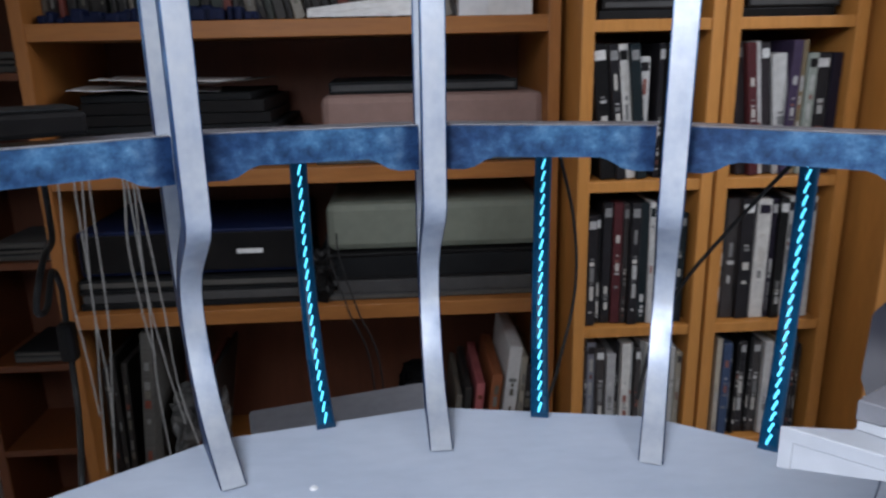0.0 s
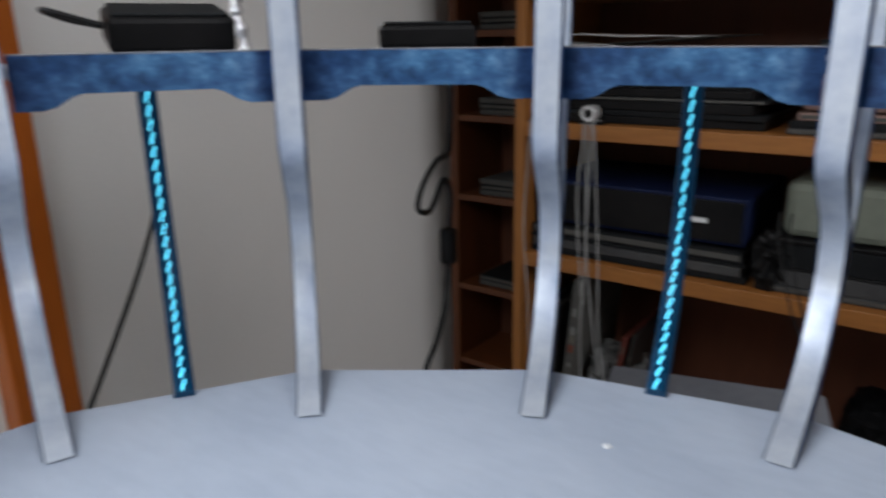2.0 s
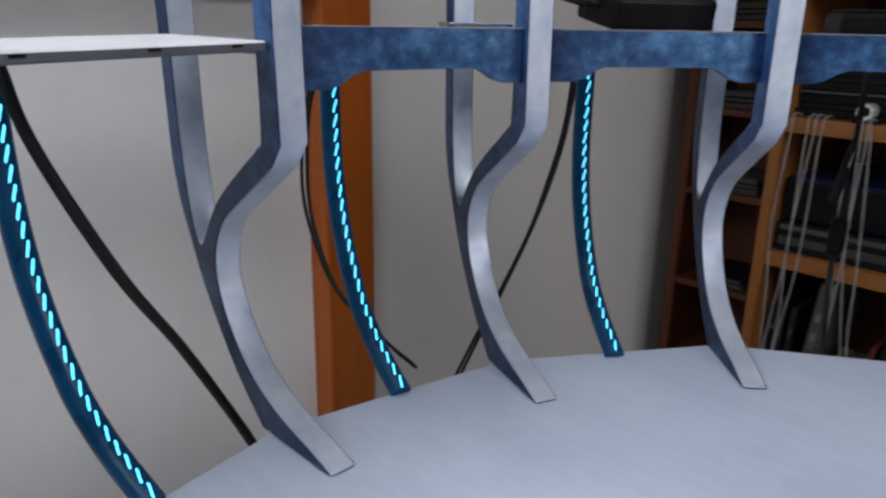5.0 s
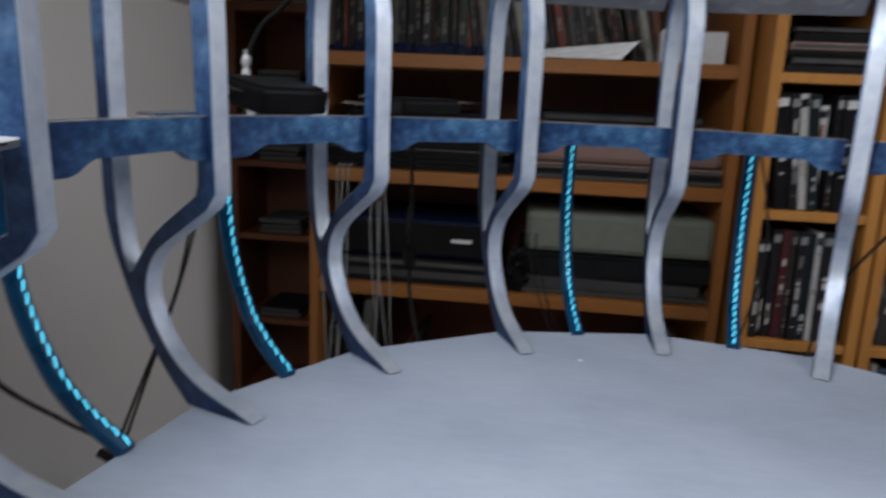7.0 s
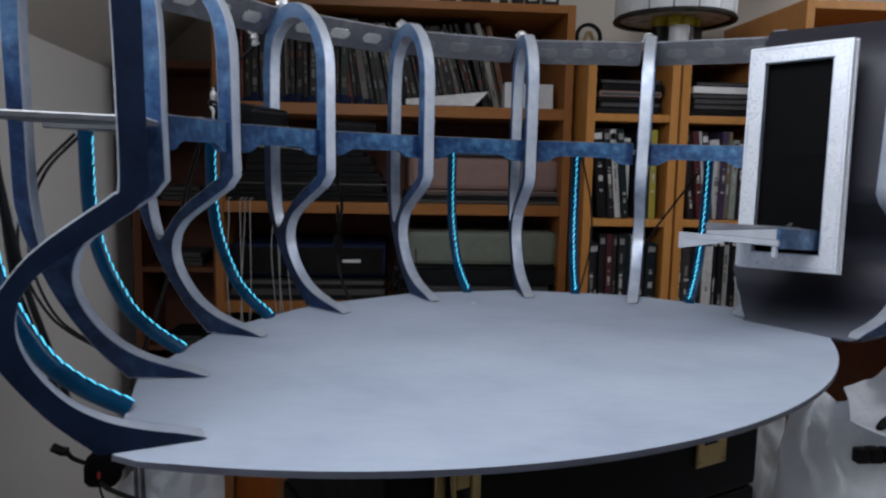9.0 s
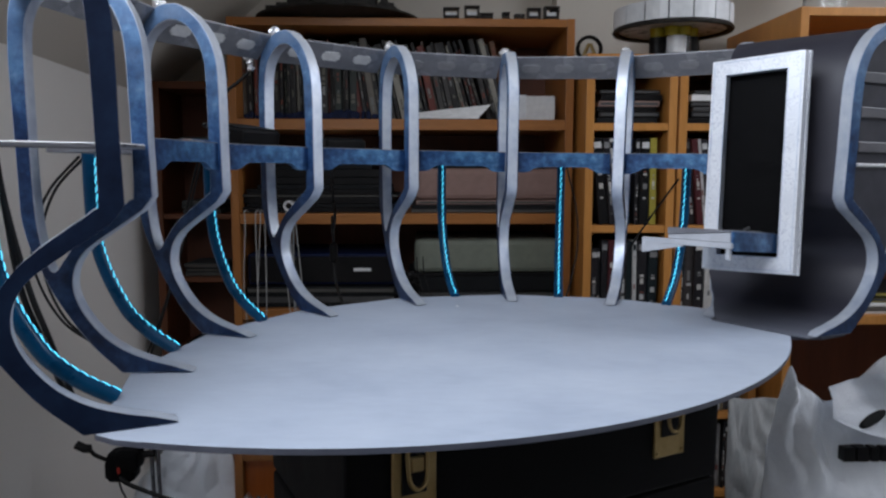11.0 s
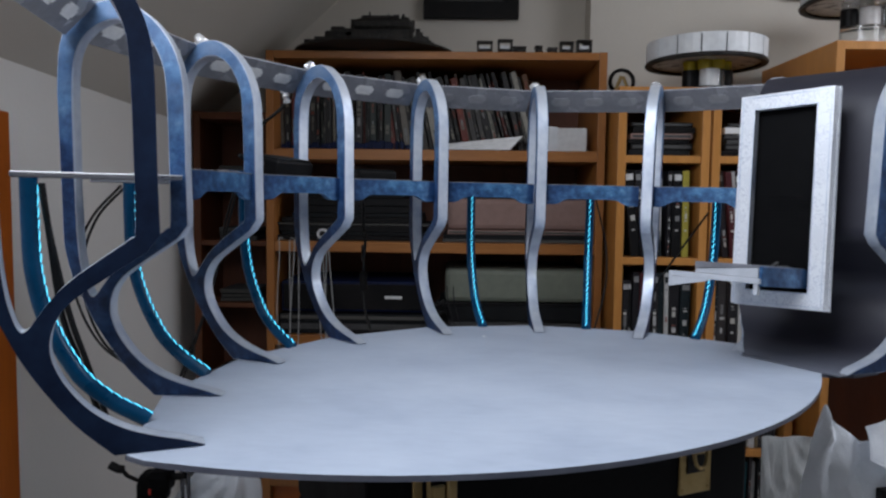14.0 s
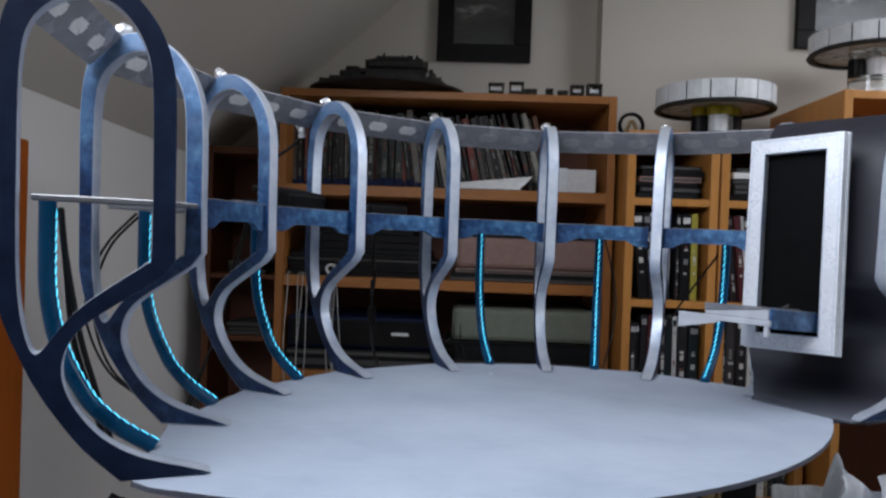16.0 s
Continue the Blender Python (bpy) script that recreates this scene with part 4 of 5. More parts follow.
# tilted light strip over the ribs, with three windows in each bay
for k in range(0, 7):
    r0, z0, r1, z1 = 0.442, 0.3445, 0.468, 0.3165
    d = Vector((0, r1 - r0, z1 - z0))
    L, n = d.length, Vector((0, -(z0 - z1), -(r1 - r0))).normalized()
    w = 0.46 * HALF - TH / 2 - 0.0015
    hw, hl = w * 0.165, L * 0.18
    cxs = (-w * 0.60, 0.0, w * 0.60)
    frame_m = Matrix((( 1, 0, 0, 0), (0, d.y / L, n.y, (r0 + r1) / 2 * math.cos(radians(STEP / 2)) + 0.002), (0, d.z / L, n.z, (z0 + z1) / 2), (0, 0, 0, 1)))
    bm = box_bm(-w, -L / 2, -0.0015, w, L / 2, 0.0015, 0.0004, 1)
    strip = part("light_strip", bm, STRIP_PALE, model, "tilted grey strip with small translucent windows")
    strip.matrix_local = between(k) @ frame_m
    for c in cxs:
        bm = box_bm(c - hw, -hl, -0.0022, c + hw, hl, 0.0022)
        bmesh.ops.bevel(bm, geom=[e for e in bm.edges if abs(e.verts[0].co.z - e.verts[1].co.z) > 0.001], offset=0.0030, segments=4, affect="EDGES")
        # bays 3 to 6 take the colour that has the backlight painted in
        part("strip_window", bm, WINDOW_BACKLIT if k > 2 else WINDOW_UNLIT, strip, "small translucent window, whitened as if backlit" if k > 2 else "small translucent window, greyed as if unlit")
for k in range(1, 8):
    bm = lathe_bm([(0, 0), (0.005, 0), (0.0075, 0.0025), (0.0072, 0.006), (0.005, 0.010), (0.002, 0.0125), (0, 0.013)], 11)
    for v in bm.verts:
        if v.co.z > 0.001:
            v.co += Vector((noise.noise(v.co * 260 + Vector((k, 0, 0))), noise.noise(v.co * 260 + Vector((0, k, 9))), noise.noise(v.co * 260 + Vector((5, 0, k))))) * 0.0034
    bolt = part("bolt_cap", bm, FOIL, model, "shiny crumpled metal cap")
    bolt.matrix_local = Matrix.Translation(at(k, 0.440, 0.3455)) @ Matrix.Rotation(ang(k), 4, "Z") @ Matrix.Rotation(radians(40), 4, "Y")

# light tubes: teal tube with a twisted glowing wire on the side that faces the deck
TPROF = spline([(0.3725, 0, 0.001), (0.399, 0, 0.0165), (0.4195, 0, 0.034), (0.431, 0, 0.051), (0.441, 0, 0.070), (0.449, 0, 0.091), (0.4535, 0, 0.111), (0.456, 0, 0.130), (0.457, 0, 0.157), (0.4575, 0, 0.1942)], 6)
acc = [0.0]
for a, b in zip(TPROF, TPROF[1:]):
    acc.append(acc[-1] + (b - a).length)


def along(s):
    for i in range(len(acc) - 1):
        if s <= acc[i + 1] or i == len(acc) - 2:
            u = (s - acc[i]) / (acc[i + 1] - acc[i])
            d = (TPROF[i + 1] - TPROF[i]).normalized()
            return TPROF[i].lerp(TPROF[i + 1], u), d


TR = 0.0064
TUBE_TURN = {0: -0.35, 1: -0.1, 2: 0.25, 4: 0.45, 5: 0.37, 6: 0.18}
TUBE_OUTWARD = {0: -0.007, 1: -0.007, 2: -0.006, 4: -0.005, 5: -0.001, 6: 0.0}
for k in (0, 1, 2, 4, 5, 6):
    tube = smooth(part("light_tube", tube_bm([p + Vector((TR, 0, 0)) for p in TPROF], TR, 12), TUBE, model, "dark teal tube with a glowing cyan wire"), 60)
    tube.matrix_local = pose(0, 0, 0, 0, 0, math.degrees(ang(k + 0.5)) + TUBE_TURN[k]) @ pose(TUBE_OUTWARD[k], 0, 0)
    pts, pitch, turns = [], 0.0088, int(acc[-1] / 0.0088)
    for i in range(turns):
        for u, sd, dp in ((0.0, 1.0, 0.90), (0.10, 0.95, 1.0), (0.35, 0.45, 1.05), (0.60, -0.35, 1.05), (0.82, -0.95, 1.0), (0.92, -0.8, 0.88), (0.97, 0.2, 0.86)):
            p, d = along((i + u) * pitch)
            side, out = Vector((0, 1, 0)), d.cross(Vector((0, 1, 0)))
            out = -out if out.x > 0 else out
            pts.append(p + Vector((TR, 0, 0)) + out * (TR * 0.95 * dp) + side * sd * 0.0010)
    smooth(part("glow_wire", tube_bm(pts, 0.00066, 6), GLOW, tube, "twisted cyan glowing wire"), 80)

# screen box with its ledge, set between two ribs on a curved grey panel
# curved panel: proud of the far rib's edge, set back behind the near one
PANEL = [Vector((0.315, 0.0)), *(Vector(p) for p in RIB_OUT[:len(INNER) + len(ARCH)])]
CUT = ((0.0, -0.10), (0.011, 0.03), (0.026, 0.13), (0.046, 0.20), (0.085, 0.20), (0.125, 0.05), (1.0, 0.05))   # the card's far edge is cut aslant
bm = bmesh.new()
rows = []
tang = Vector((-math.sin(ang(-0.5)), math.cos(ang(-0.5)), 0))
for p in PANEL + [Vector((0.425, 0.346)), Vector((0.446, 0.334))]:
    (za, ka), (zb, kb) = next(q for q in zip(CUT, CUT[1:]) if p.y <= q[1][0])
    far = at(ka + (kb - ka) * (p.y - za) / (zb - za), p.x - 0.0016, max(p.y, 0.0015))
    near = at(-1, p.x + 0.010 * min(1, p.y / 0.03), max(p.y, 0.0015)) - tang * (TH / 2 + 0.0006)
    rows.append([bm.verts.new(far.lerp(near, u)) for u in (0, 0.25, 0.5, 0.75, 1)])
for r0, r1 in zip(rows, rows[1:]):
    for i in range(4):
        bm.faces.new((r0[i], r0[i + 1], r1[i + 1], r1[i]))
bmesh.ops.recalc_face_normals(bm, faces=bm.faces)
bmesh.ops.solidify(bm, geom=bm.faces[:], thickness=0.0015)
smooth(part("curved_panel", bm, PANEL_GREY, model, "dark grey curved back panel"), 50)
# added sliver that stands for the silver edge of the covered rib
bm = bmesh.new()
for p, q in zip(PANEL, PANEL[1:]):
    if q.y > 0.040:
        break
    c = []
    for v in (p, q):
        (za, ka), (zb, kb) = next(h for h in zip(CUT, CUT[1:]) if v.y <= h[1][0])
        k = ka + (kb - ka) * (v.y - za) / (zb - za)
        c += [at(k + 0.001, v.x - 0.001, max(v.y, 0.001)), at(k + 0.030 * max(0.05, 1 - v.y / 0.042), v.x + 0.001, max(v.y, 0.001))]
    bm.faces.new([bm.verts.new(c[i]) for i in (0, 1, 3, 2)])
bmesh.ops.remove_doubles(bm, verts=bm.verts, dist=1e-5)
bmesh.ops.solidify(bm, geom=bm.faces[:], thickness=0.0015)
part("panel_edge", bm, SILVER, model, "silver sliver added for the rib's edge beside the panel's foot")

TL, TRr, BR, BL = (MODEL.inverted() @ Vector(v) for v in ((0.425, -0.789, 1.812), (0.500, -0.856, 1.815), (0.483, -0.886, 1.572), (0.419, -0.799, 1.569)))
SW, SH = 0.1045, 0.2455
ux = ((TRr - TL) + (BR - BL)).normalized()
un = ((TL - BL) + (TRr - BR)).cross(ux).normalized()      # away from the deck; the screen leans back a little
uz = ux.cross(un)
sc = (TL + TRr + BR + BL) / 4
SM = Matrix(((ux.x, un.x, uz.x, sc.x), (ux.y, un.y, uz.y, sc.y), (ux.z, un.z, uz.z, sc.z), (0, 0, 0, 1)))
fr = 0.0165
frame_bm = bmesh.new()
for a in ((-SW / 2, -SH / 2, SW / 2, -SH / 2 + fr), (-SW / 2, SH / 2 - fr, SW / 2, SH / 2), (-SW / 2, -SH / 2 + fr, -SW / 2 + fr, SH / 2 - fr), (SW / 2 - fr, -SH / 2 + fr, SW / 2, SH / 2 - fr)):
    box_bm(a[0], 0, a[1], a[2], 0.012, a[3], bm=frame_bm)
for a in ((-SW / 2 - 0.0015, -SH / 2 - 0.0015, SW / 2 + 0.0015, -SH / 2 + 0.002), (-SW / 2 - 0.0015, SH / 2 - 0.002, SW / 2 + 0.0015, SH / 2 + 0.0015), (-SW / 2 - 0.0015, -SH / 2 + 0.002, -SW / 2 + 0.002, SH / 2 - 0.002), (SW / 2 - 0.002, -SH / 2 + 0.002, SW / 2 + 0.0015, SH / 2 - 0.002)):
    box_bm(a[0], 0.012, a[1], a[2], 0.0165, a[3], bm=frame_bm)
screen = part("screen_frame", frame_bm, MARBLE, model, "veined silver-white frame round a black ribbed screen")
screen.matrix_local = SM
bm = box_bm(-SW / 2 + 0.0025, 0.0128, -SH / 2 + 0.0025, SW / 2 - 0.0025, 0.0145, SH / 2 - 0.0025)
part("screen", bm, SCREEN, screen, "black screen")
bm = bmesh.new()
for i in range(26):
    z = -SH / 2 + fr + 0.002 + i * 0.0043
    box_bm(-SW / 2 + fr + 0.004, 0.0122, z, SW / 2 - fr - 0.001, 0.0130, z + 0.0014, bm=bm)
part("screen_ribs", bm, SCREEN, screen, "fine horizontal black ribs")
for a in ((-SW / 2 + fr, -SH / 2 + fr, SW / 2 - fr, -SH / 2 + fr + 0.001), (-SW / 2 + fr, SH / 2 - fr - 0.001, SW / 2 - fr, SH / 2 - fr), (-SW / 2 + fr, -SH / 2 + fr, -SW / 2 + fr + 0.001, SH / 2 - fr), (SW / 2 - fr - 0.001, -SH / 2 + fr, SW / 2 - fr, SH / 2 - fr)):
    part("screen_bead", box_bm(a[0], -0.0008, a[1], a[2], 0.0095, a[3]), SILVER, screen)
e = 0.0024
for a in ((-SW / 2 + e, -SH / 2 + e, SW / 2 - e, -SH / 2 + e + 0.0008), (-SW / 2 + e, SH / 2 - e - 0.0008, SW / 2 - e, SH / 2 - e), (-SW / 2 + e, -SH / 2 + e + 0.0008, -SW / 2 + e + 0.0008, SH / 2 - e - 0.0008), (SW / 2 - e - 0.0008, -SH / 2 + e + 0.0008, SW / 2 - e, SH / 2 - e - 0.0008)):
    part("frame_line", box_bm(a[0], -0.0006, a[1], a[2], 0.002, a[3]), SILVER, screen, "thin silver moulding line")
# ledge that stands out from the frame's foot, shifted towards one side
def wedge_bm(loop, lo, hi, bev=0.0005):
    """A slab over a plan outline whose lower and upper faces have a height for each corner."""
    bm = bmesh.new()
    a, b = ([bm.verts.new((x, y, z)) for (x, y), z in zip(loop, zs)] for zs in (lo, hi))
    bm.faces.new(b)
    bm.faces.new(a[::-1])
    for i in range(len(loop)):
        j = (i + 1) % len(loop)
        bm.faces.new((a[i], a[j], b[j], b[i]))
    bmesh.ops.bevel(bm, geom=bm.edges[:], offset=bev, segments=1, affect="EDGES")
    return bm


part("ledge", wedge_bm([(-0.0768, -0.0985), (0.0215, -0.0870), (0.0285, 0.009), (-0.046, 0.009), (-0.0555, -0.080)], (-0.0945, -0.0980, -0.0982, -0.0956, -0.0952), (-0.0885, -0.0919, -0.0922, -0.0896, -0.0892)), LEDGE_GREY, screen, "pale grey pointed control ledge")
part("ledge_cheek", wedge_bm([(-0.0766, -0.0983), (-0.0715, -0.0977), (-0.0705, -0.0940)], (-0.1060, -0.1055, -0.1055), (-0.0925, -0.0925, -0.0925), 0.0003), LEDGE_GREY, screen)
bm = bmesh.new()
for dy in (0.0, 0.002):
    bm.faces.new([bm.verts.new((x, y + dy, z)) for x, y, z in ((-0.0713, -0.0974, -0.1050), (-0.030, -0.0926, -0.0975), (-0.030, -0.0926, -0.0940), (-0.0713, -0.0974, -0.0925))])
bmesh.ops.bridge_loops(bm, edges=bm.edges[:])
part("ledge_gusset", bm, LEDGE_GREY, screen, "tapering pale gusset under the ledge")
part("ledge_upper", wedge_bm([(-0.0552, -0.0795), (0.0180, -0.0830), (0.0280, 0.009), (-0.044, 0.009)], (-0.0890, -0.0916, -0.0920, -0.0894), (-0.0850, -0.0805, -0.0805, -0.0850)), LEDGE_GREY, screen, "raised pale upper step of the ledge")
part("ledge_top", wedge_bm([(-0.0556, -0.0805), (0.0182, -0.0840), (0.0282, 0.009), (-0.045, 0.009)], (-0.0848, -0.0803, -0.0803, -0.0848), (-0.0765, -0.0780, -0.0780, -0.0765)), STRIP_GREY, screen, "grey tapering top of the ledge")
part("ledge_side", wedge_bm([(0.0186, -0.0838), (0.0226, -0.0835), (0.0330, 0.009), (0.0288, 0.009)], (-0.1002,) * 4, (-0.0792,) * 4, 0.001), BLUE, screen, "blue-grey painted side block")
part("ledge_bracket", wedge_bm([(0.0152, -0.0868), (0.0196, -0.0863), (0.0200, -0.0815), (0.0160, -0.0820)], (-0.1095,) * 4, (-0.0980,) * 4), LEDGE_GREY, screen)
part("ledge_wire", tube_bm(spline([(0.016, -0.05, -0.0782), (0.014, -0.03, -0.0737), (0.004, -0.012, -0.0770), (0.014, 0.000, -0.0775)], 6), 0.0016, 7), GREY_PAPER, screen, "short pale wire")

# slatted panel inside the loop of the rib beside the screen
hole_in = inset(HOLE, 0.0004)
slat_rib = RIBS[-1]
part("loop_panel", plate_bm(hole_in, None, -0.003, 0.0), SLATE_PANEL, slat_rib, "grey panel inside the loop")
for z, mt in ((0.287, SLAT_GREY), (0.249, SLAT_GREY), (0.211, SLAT_GREY), (0.195, WHITE_PLASTIC)):
    part("slat", box_bm(0.378, -0.0055, z - 0.006, 0.4555, 0.0025, z + 0.006 if mt is SLAT_GREY else z - 0.002, 0.001, 1), mt, slat_rib)

# ---------------------------------------------------------------- things on the model's shelf boards
def adapter(k, r, along_x, rz, size, label, tilt):
    m = between(k)
    ob = tagged(empty("power_adapter", MODEL @ m @ pose(along_x, r, 0.2028 + size[1] / 2 * math.sin(radians(tilt)), tilt, 0, rz)), label, "power adapter")
    w, d, h = size
    box("adapter_case", (-w / 2, -d / 2, 0), (w / 2, d / 2, h), BLACK_PLASTIC, ob, 0.003)
    box("adapter_lid", (-w / 2 + 0.003, -d / 2 + 0.003, h), (w / 2 - 0.003, d / 2 - 0.003, h + 0.002), DARK_SLATE, ob, 0.001)
    return ob


ad = adapter(4, 0.415, 0.013, 6, (0.068, 0.05, 0.019), "black plastic power adapter lying on the model's shelf board", 9)
part("lead", tube_bm(spline([(-0.034, -0.004, 0.012), (-0.046, 0.0, 0.015), (-0.061, 0.004, 0.019), (-0.063, 0.008, 0.018), (-0.05, 0.009, 0.013), (-0.034, 0.006, 0.010)], 6), 0.0016, 8), RUBBER, ad)
adapter(3, 0.43, 0.004, 0, (0.06, 0.04, 0.014), "flat black plastic power adapter on the model's shelf board", 0)


def foil_twist(m, l, label):
    ob = tagged(part("foil_twist", tube_bm(spline([(0, 0, 0), (0.001, 0.002, l * 0.35), (-0.002, 0, l * 0.7), (-0.001, 0.002, l)], 8), lambda u: 0.0047 * (1 - 0.25 * u) + 0.0010 * math.sin(u * 31) + 0.0005 * math.sin(u * 83), 9), FOIL), label, "foil")
    ob.matrix_world = MODEL @ m
    return ob


def foil_at(x, y, z, l, tilt, label):
    return foil_twist(pose(x - CX, y - CY, z - Z0, tilt, -tilt * 0.7, 0), l, label)


foil_at(-0.193, -0.680, 1.684, 0.072, 2, "crumpled silver foil twist hanging beside the adapter")
foil_at(-0.143, -0.697, 1.806, 0.036, 22, "crumpled silver foil twist at the strip's end")
rule = tagged(part("steel_plate", box_bm(-0.02, -0.006, 0, 0.02, 0.006, 0.002, 0.0005, 1), STEEL), "small bright steel plate lying on the shelf board", "metal plate")
rule.matrix_world = MODEL @ between(5) @ pose(0.040, 0.374, 0.2046)


def cable(name, pts, r, label, material=RUBBER, n=10):
    return tagged(smooth(part(name, tube_bm(spline(pts, n), r, 7), material), 80), label, "cable")


def wpt(k, r, z):
    return tuple(MODEL @ at(k, r, z))


LEAD = "thin black power lead drooping behind the ribs"
for o in (0, 0.006):
    cable("cable", [wpt(6.50 + o, 0.455, 0.188), wpt(6.45 + o, 0.453, 0.15), wpt(6.28, 0.450 + o, 0.082), wpt(6.12, 0.447 + o, 0.032), wpt(5.97, 0.443 + o, -0.022), wpt(5.9, 0.44 + o, -0.05)], 0.0025, LEAD)
    cable("cable", [wpt(5.505, 0.468 + o, 0.188), wpt(5.49, 0.503 + o, 0.155), wpt(5.47, 0.523 + o * 1.6, 0.113), wpt(5.455, 0.525 + o * 1.6, 0.068), wpt(5.40, 0.508 + o, 0.017), wpt(5.27, 0.475 + o, -0.018), wpt(5.18, 0.462 + o, -0.035)], 0.0014, LEAD)
    cable("cable", [wpt(4.53, 0.468 + o, 0.188), wpt(4.50, 0.495 + o, 0.135), wpt(4.54, 0.50 + o, 0.092), wpt(4.64 + o, 0.5, 0.038), wpt(4.86, 0.5 + o, -0.055), wpt(4.92, 0.5 + o, -0.08)], 0.0014, LEAD)
cable("cable", [wpt(0.55, 0.462, 0.17), wpt(0.7, 0.47, 0.13), wpt(0.9, 0.48, 0.07), wpt(1.0, 0.48, 0.02), wpt(1.05, 0.47, -0.03)], 0.0016, "thin black power lead slanting down behind the ribs")
cable("cable", [wpt(1.45, 0.466, 0.185), wpt(1.36, 0.472, 0.12), wpt(1.34, 0.475, 0.06), wpt(1.40, 0.46, 0.0), wpt(1.45, 0.45, -0.03)], 0.0013, "thin black power lead behind a light tube")
cable("cable", [(-0.193, -0.680, 1.745), (-0.190, -0.683, 1.762), (-0.176, -0.688, 1.785), (-0.158, -0.693, 1.798), (-0.143, -0.697, 1.810)], 0.0023, "thin black lead between the two foil twists")
cable("cable", [(-0.05, -0.612, 1.70), (-0.049, -0.614, 1.66), (-0.047, -0.620, 1.638), (-0.043, -0.640, 1.634), (-0.040, -0.660, 1.620), (-0.042, -0.663, 1.604), (-0.045, -0.645, 1.600), (-0.048, -0.625, 1.618), (-0.048, -0.617, 1.605), (-0.047, -0.620, 1.585), (-0.047, -0.622, 1.55), (-0.043, -0.632, 1.525), (-0.033, -0.658, 1.505), (-0.024, -0.682, 1.494), (-0.02, -0.69, 1.46)], 0.0021, "black cord with a small coil hanging behind the model's ribs")
box_k = tagged(part("cord_switch", box_bm(-0.0055, -0.0055, -0.014, 0.0055, 0.0055, 0.014, 0.003, 2), BLACK_PLASTIC), "small black inline connector on a hanging cord", "connector")
box_k.matrix_world = pose(-0.047, -0.6215, 1.567)
for o in (0, 0.014):
    cable("cable", [(0.068 + o, -0.038, 1.49), (0.072 + o, -0.048, 1.45), (0.096 + o, -0.058, 1.37), (0.125 + o, -0.058, 1.28), (0.134 + o, -0.048, 1.07)], 0.0014, "thin black cord hanging in front of the bookcase")
for i, (x, dx, zb) in enumerate(((-0.2928, -0.02, 1.10), (-0.2832, -0.012, 1.14), (-0.2707, -0.03, 1.08), (-0.2256, 0.012, 1.30), (-0.2189, 0.008, 1.12), (-0.2132, 0.03, 1.18), (-0.2093, 0.05, 1.10), (-0.3187, 0.006, 1.2))):
    zm = (1.55 + zb) / 2
    cable("white_cable", [(x, 0.012, 1.589), (x - 0.002, -0.018, 1.592), (x + dx * 0.1, -0.028, 1.557), (x + dx * 0.3 + 0.006 * (-1) ** i, -0.034, zm + 0.05), (x + dx * 0.55, -0.032, zm - 0.08), (x + dx * 1.1, -0.030, zb)], 0.0011, "thin white cable hanging in front of the bookcase", CABLE_WHITE)

# ---------------------------------------------------------------- under the model
TABLE = 1.0
# table out of view; its pale top bounces light up onto the bags
table = tagged(empty("work_table", pose(0.2, -0.9, 0)), "unseen work table under the model, pale grey to bounce light", "table")
box("tabletop", (-0.8, -0.42, TABLE - 0.03), (0.92, 0.62, TABLE), BOUNCE_TOP, table, 0.003)
for lx in (-0.76, 0.70):
    for ly in (-0.38, 0.52):
        box("leg", (lx, ly, 0), (lx + 0.06, ly + 0.06, TABLE - 0.03), WOOD, table, 0.003)
gb = tagged(empty("grey_box", pose(0.045, -0.512, TABLE, 0, 0, 15)), "tall grey card box standing behind the model", "box")
box("box_body", (0, -0.14, 0), (0.155, 0, 0.42), PLATE, gb, 0.003)
box("box_lid", (-0.003, -0.143, 0.4202), (0.158, 0.003, 0.45), PLATE, gb, 0.003)
case = tagged(empty("flight_case", pose(0.183, -1.018, TABLE, 0, 0, 25.7)), "black vinyl equipment case with brass catches under the model", "case")
CW, CH, CL = 0.475, Z0 - 0.009 - TABLE, -0.183
box("case_body", (CL, 0, 0), (CW / 2, 0.24, CH * 0.72), BLACK, case, 0.004)
box("case_lid", (CL, 0, CH * 0.725), (CW / 2, 0.24, CH), BLACK, case, 0.004)


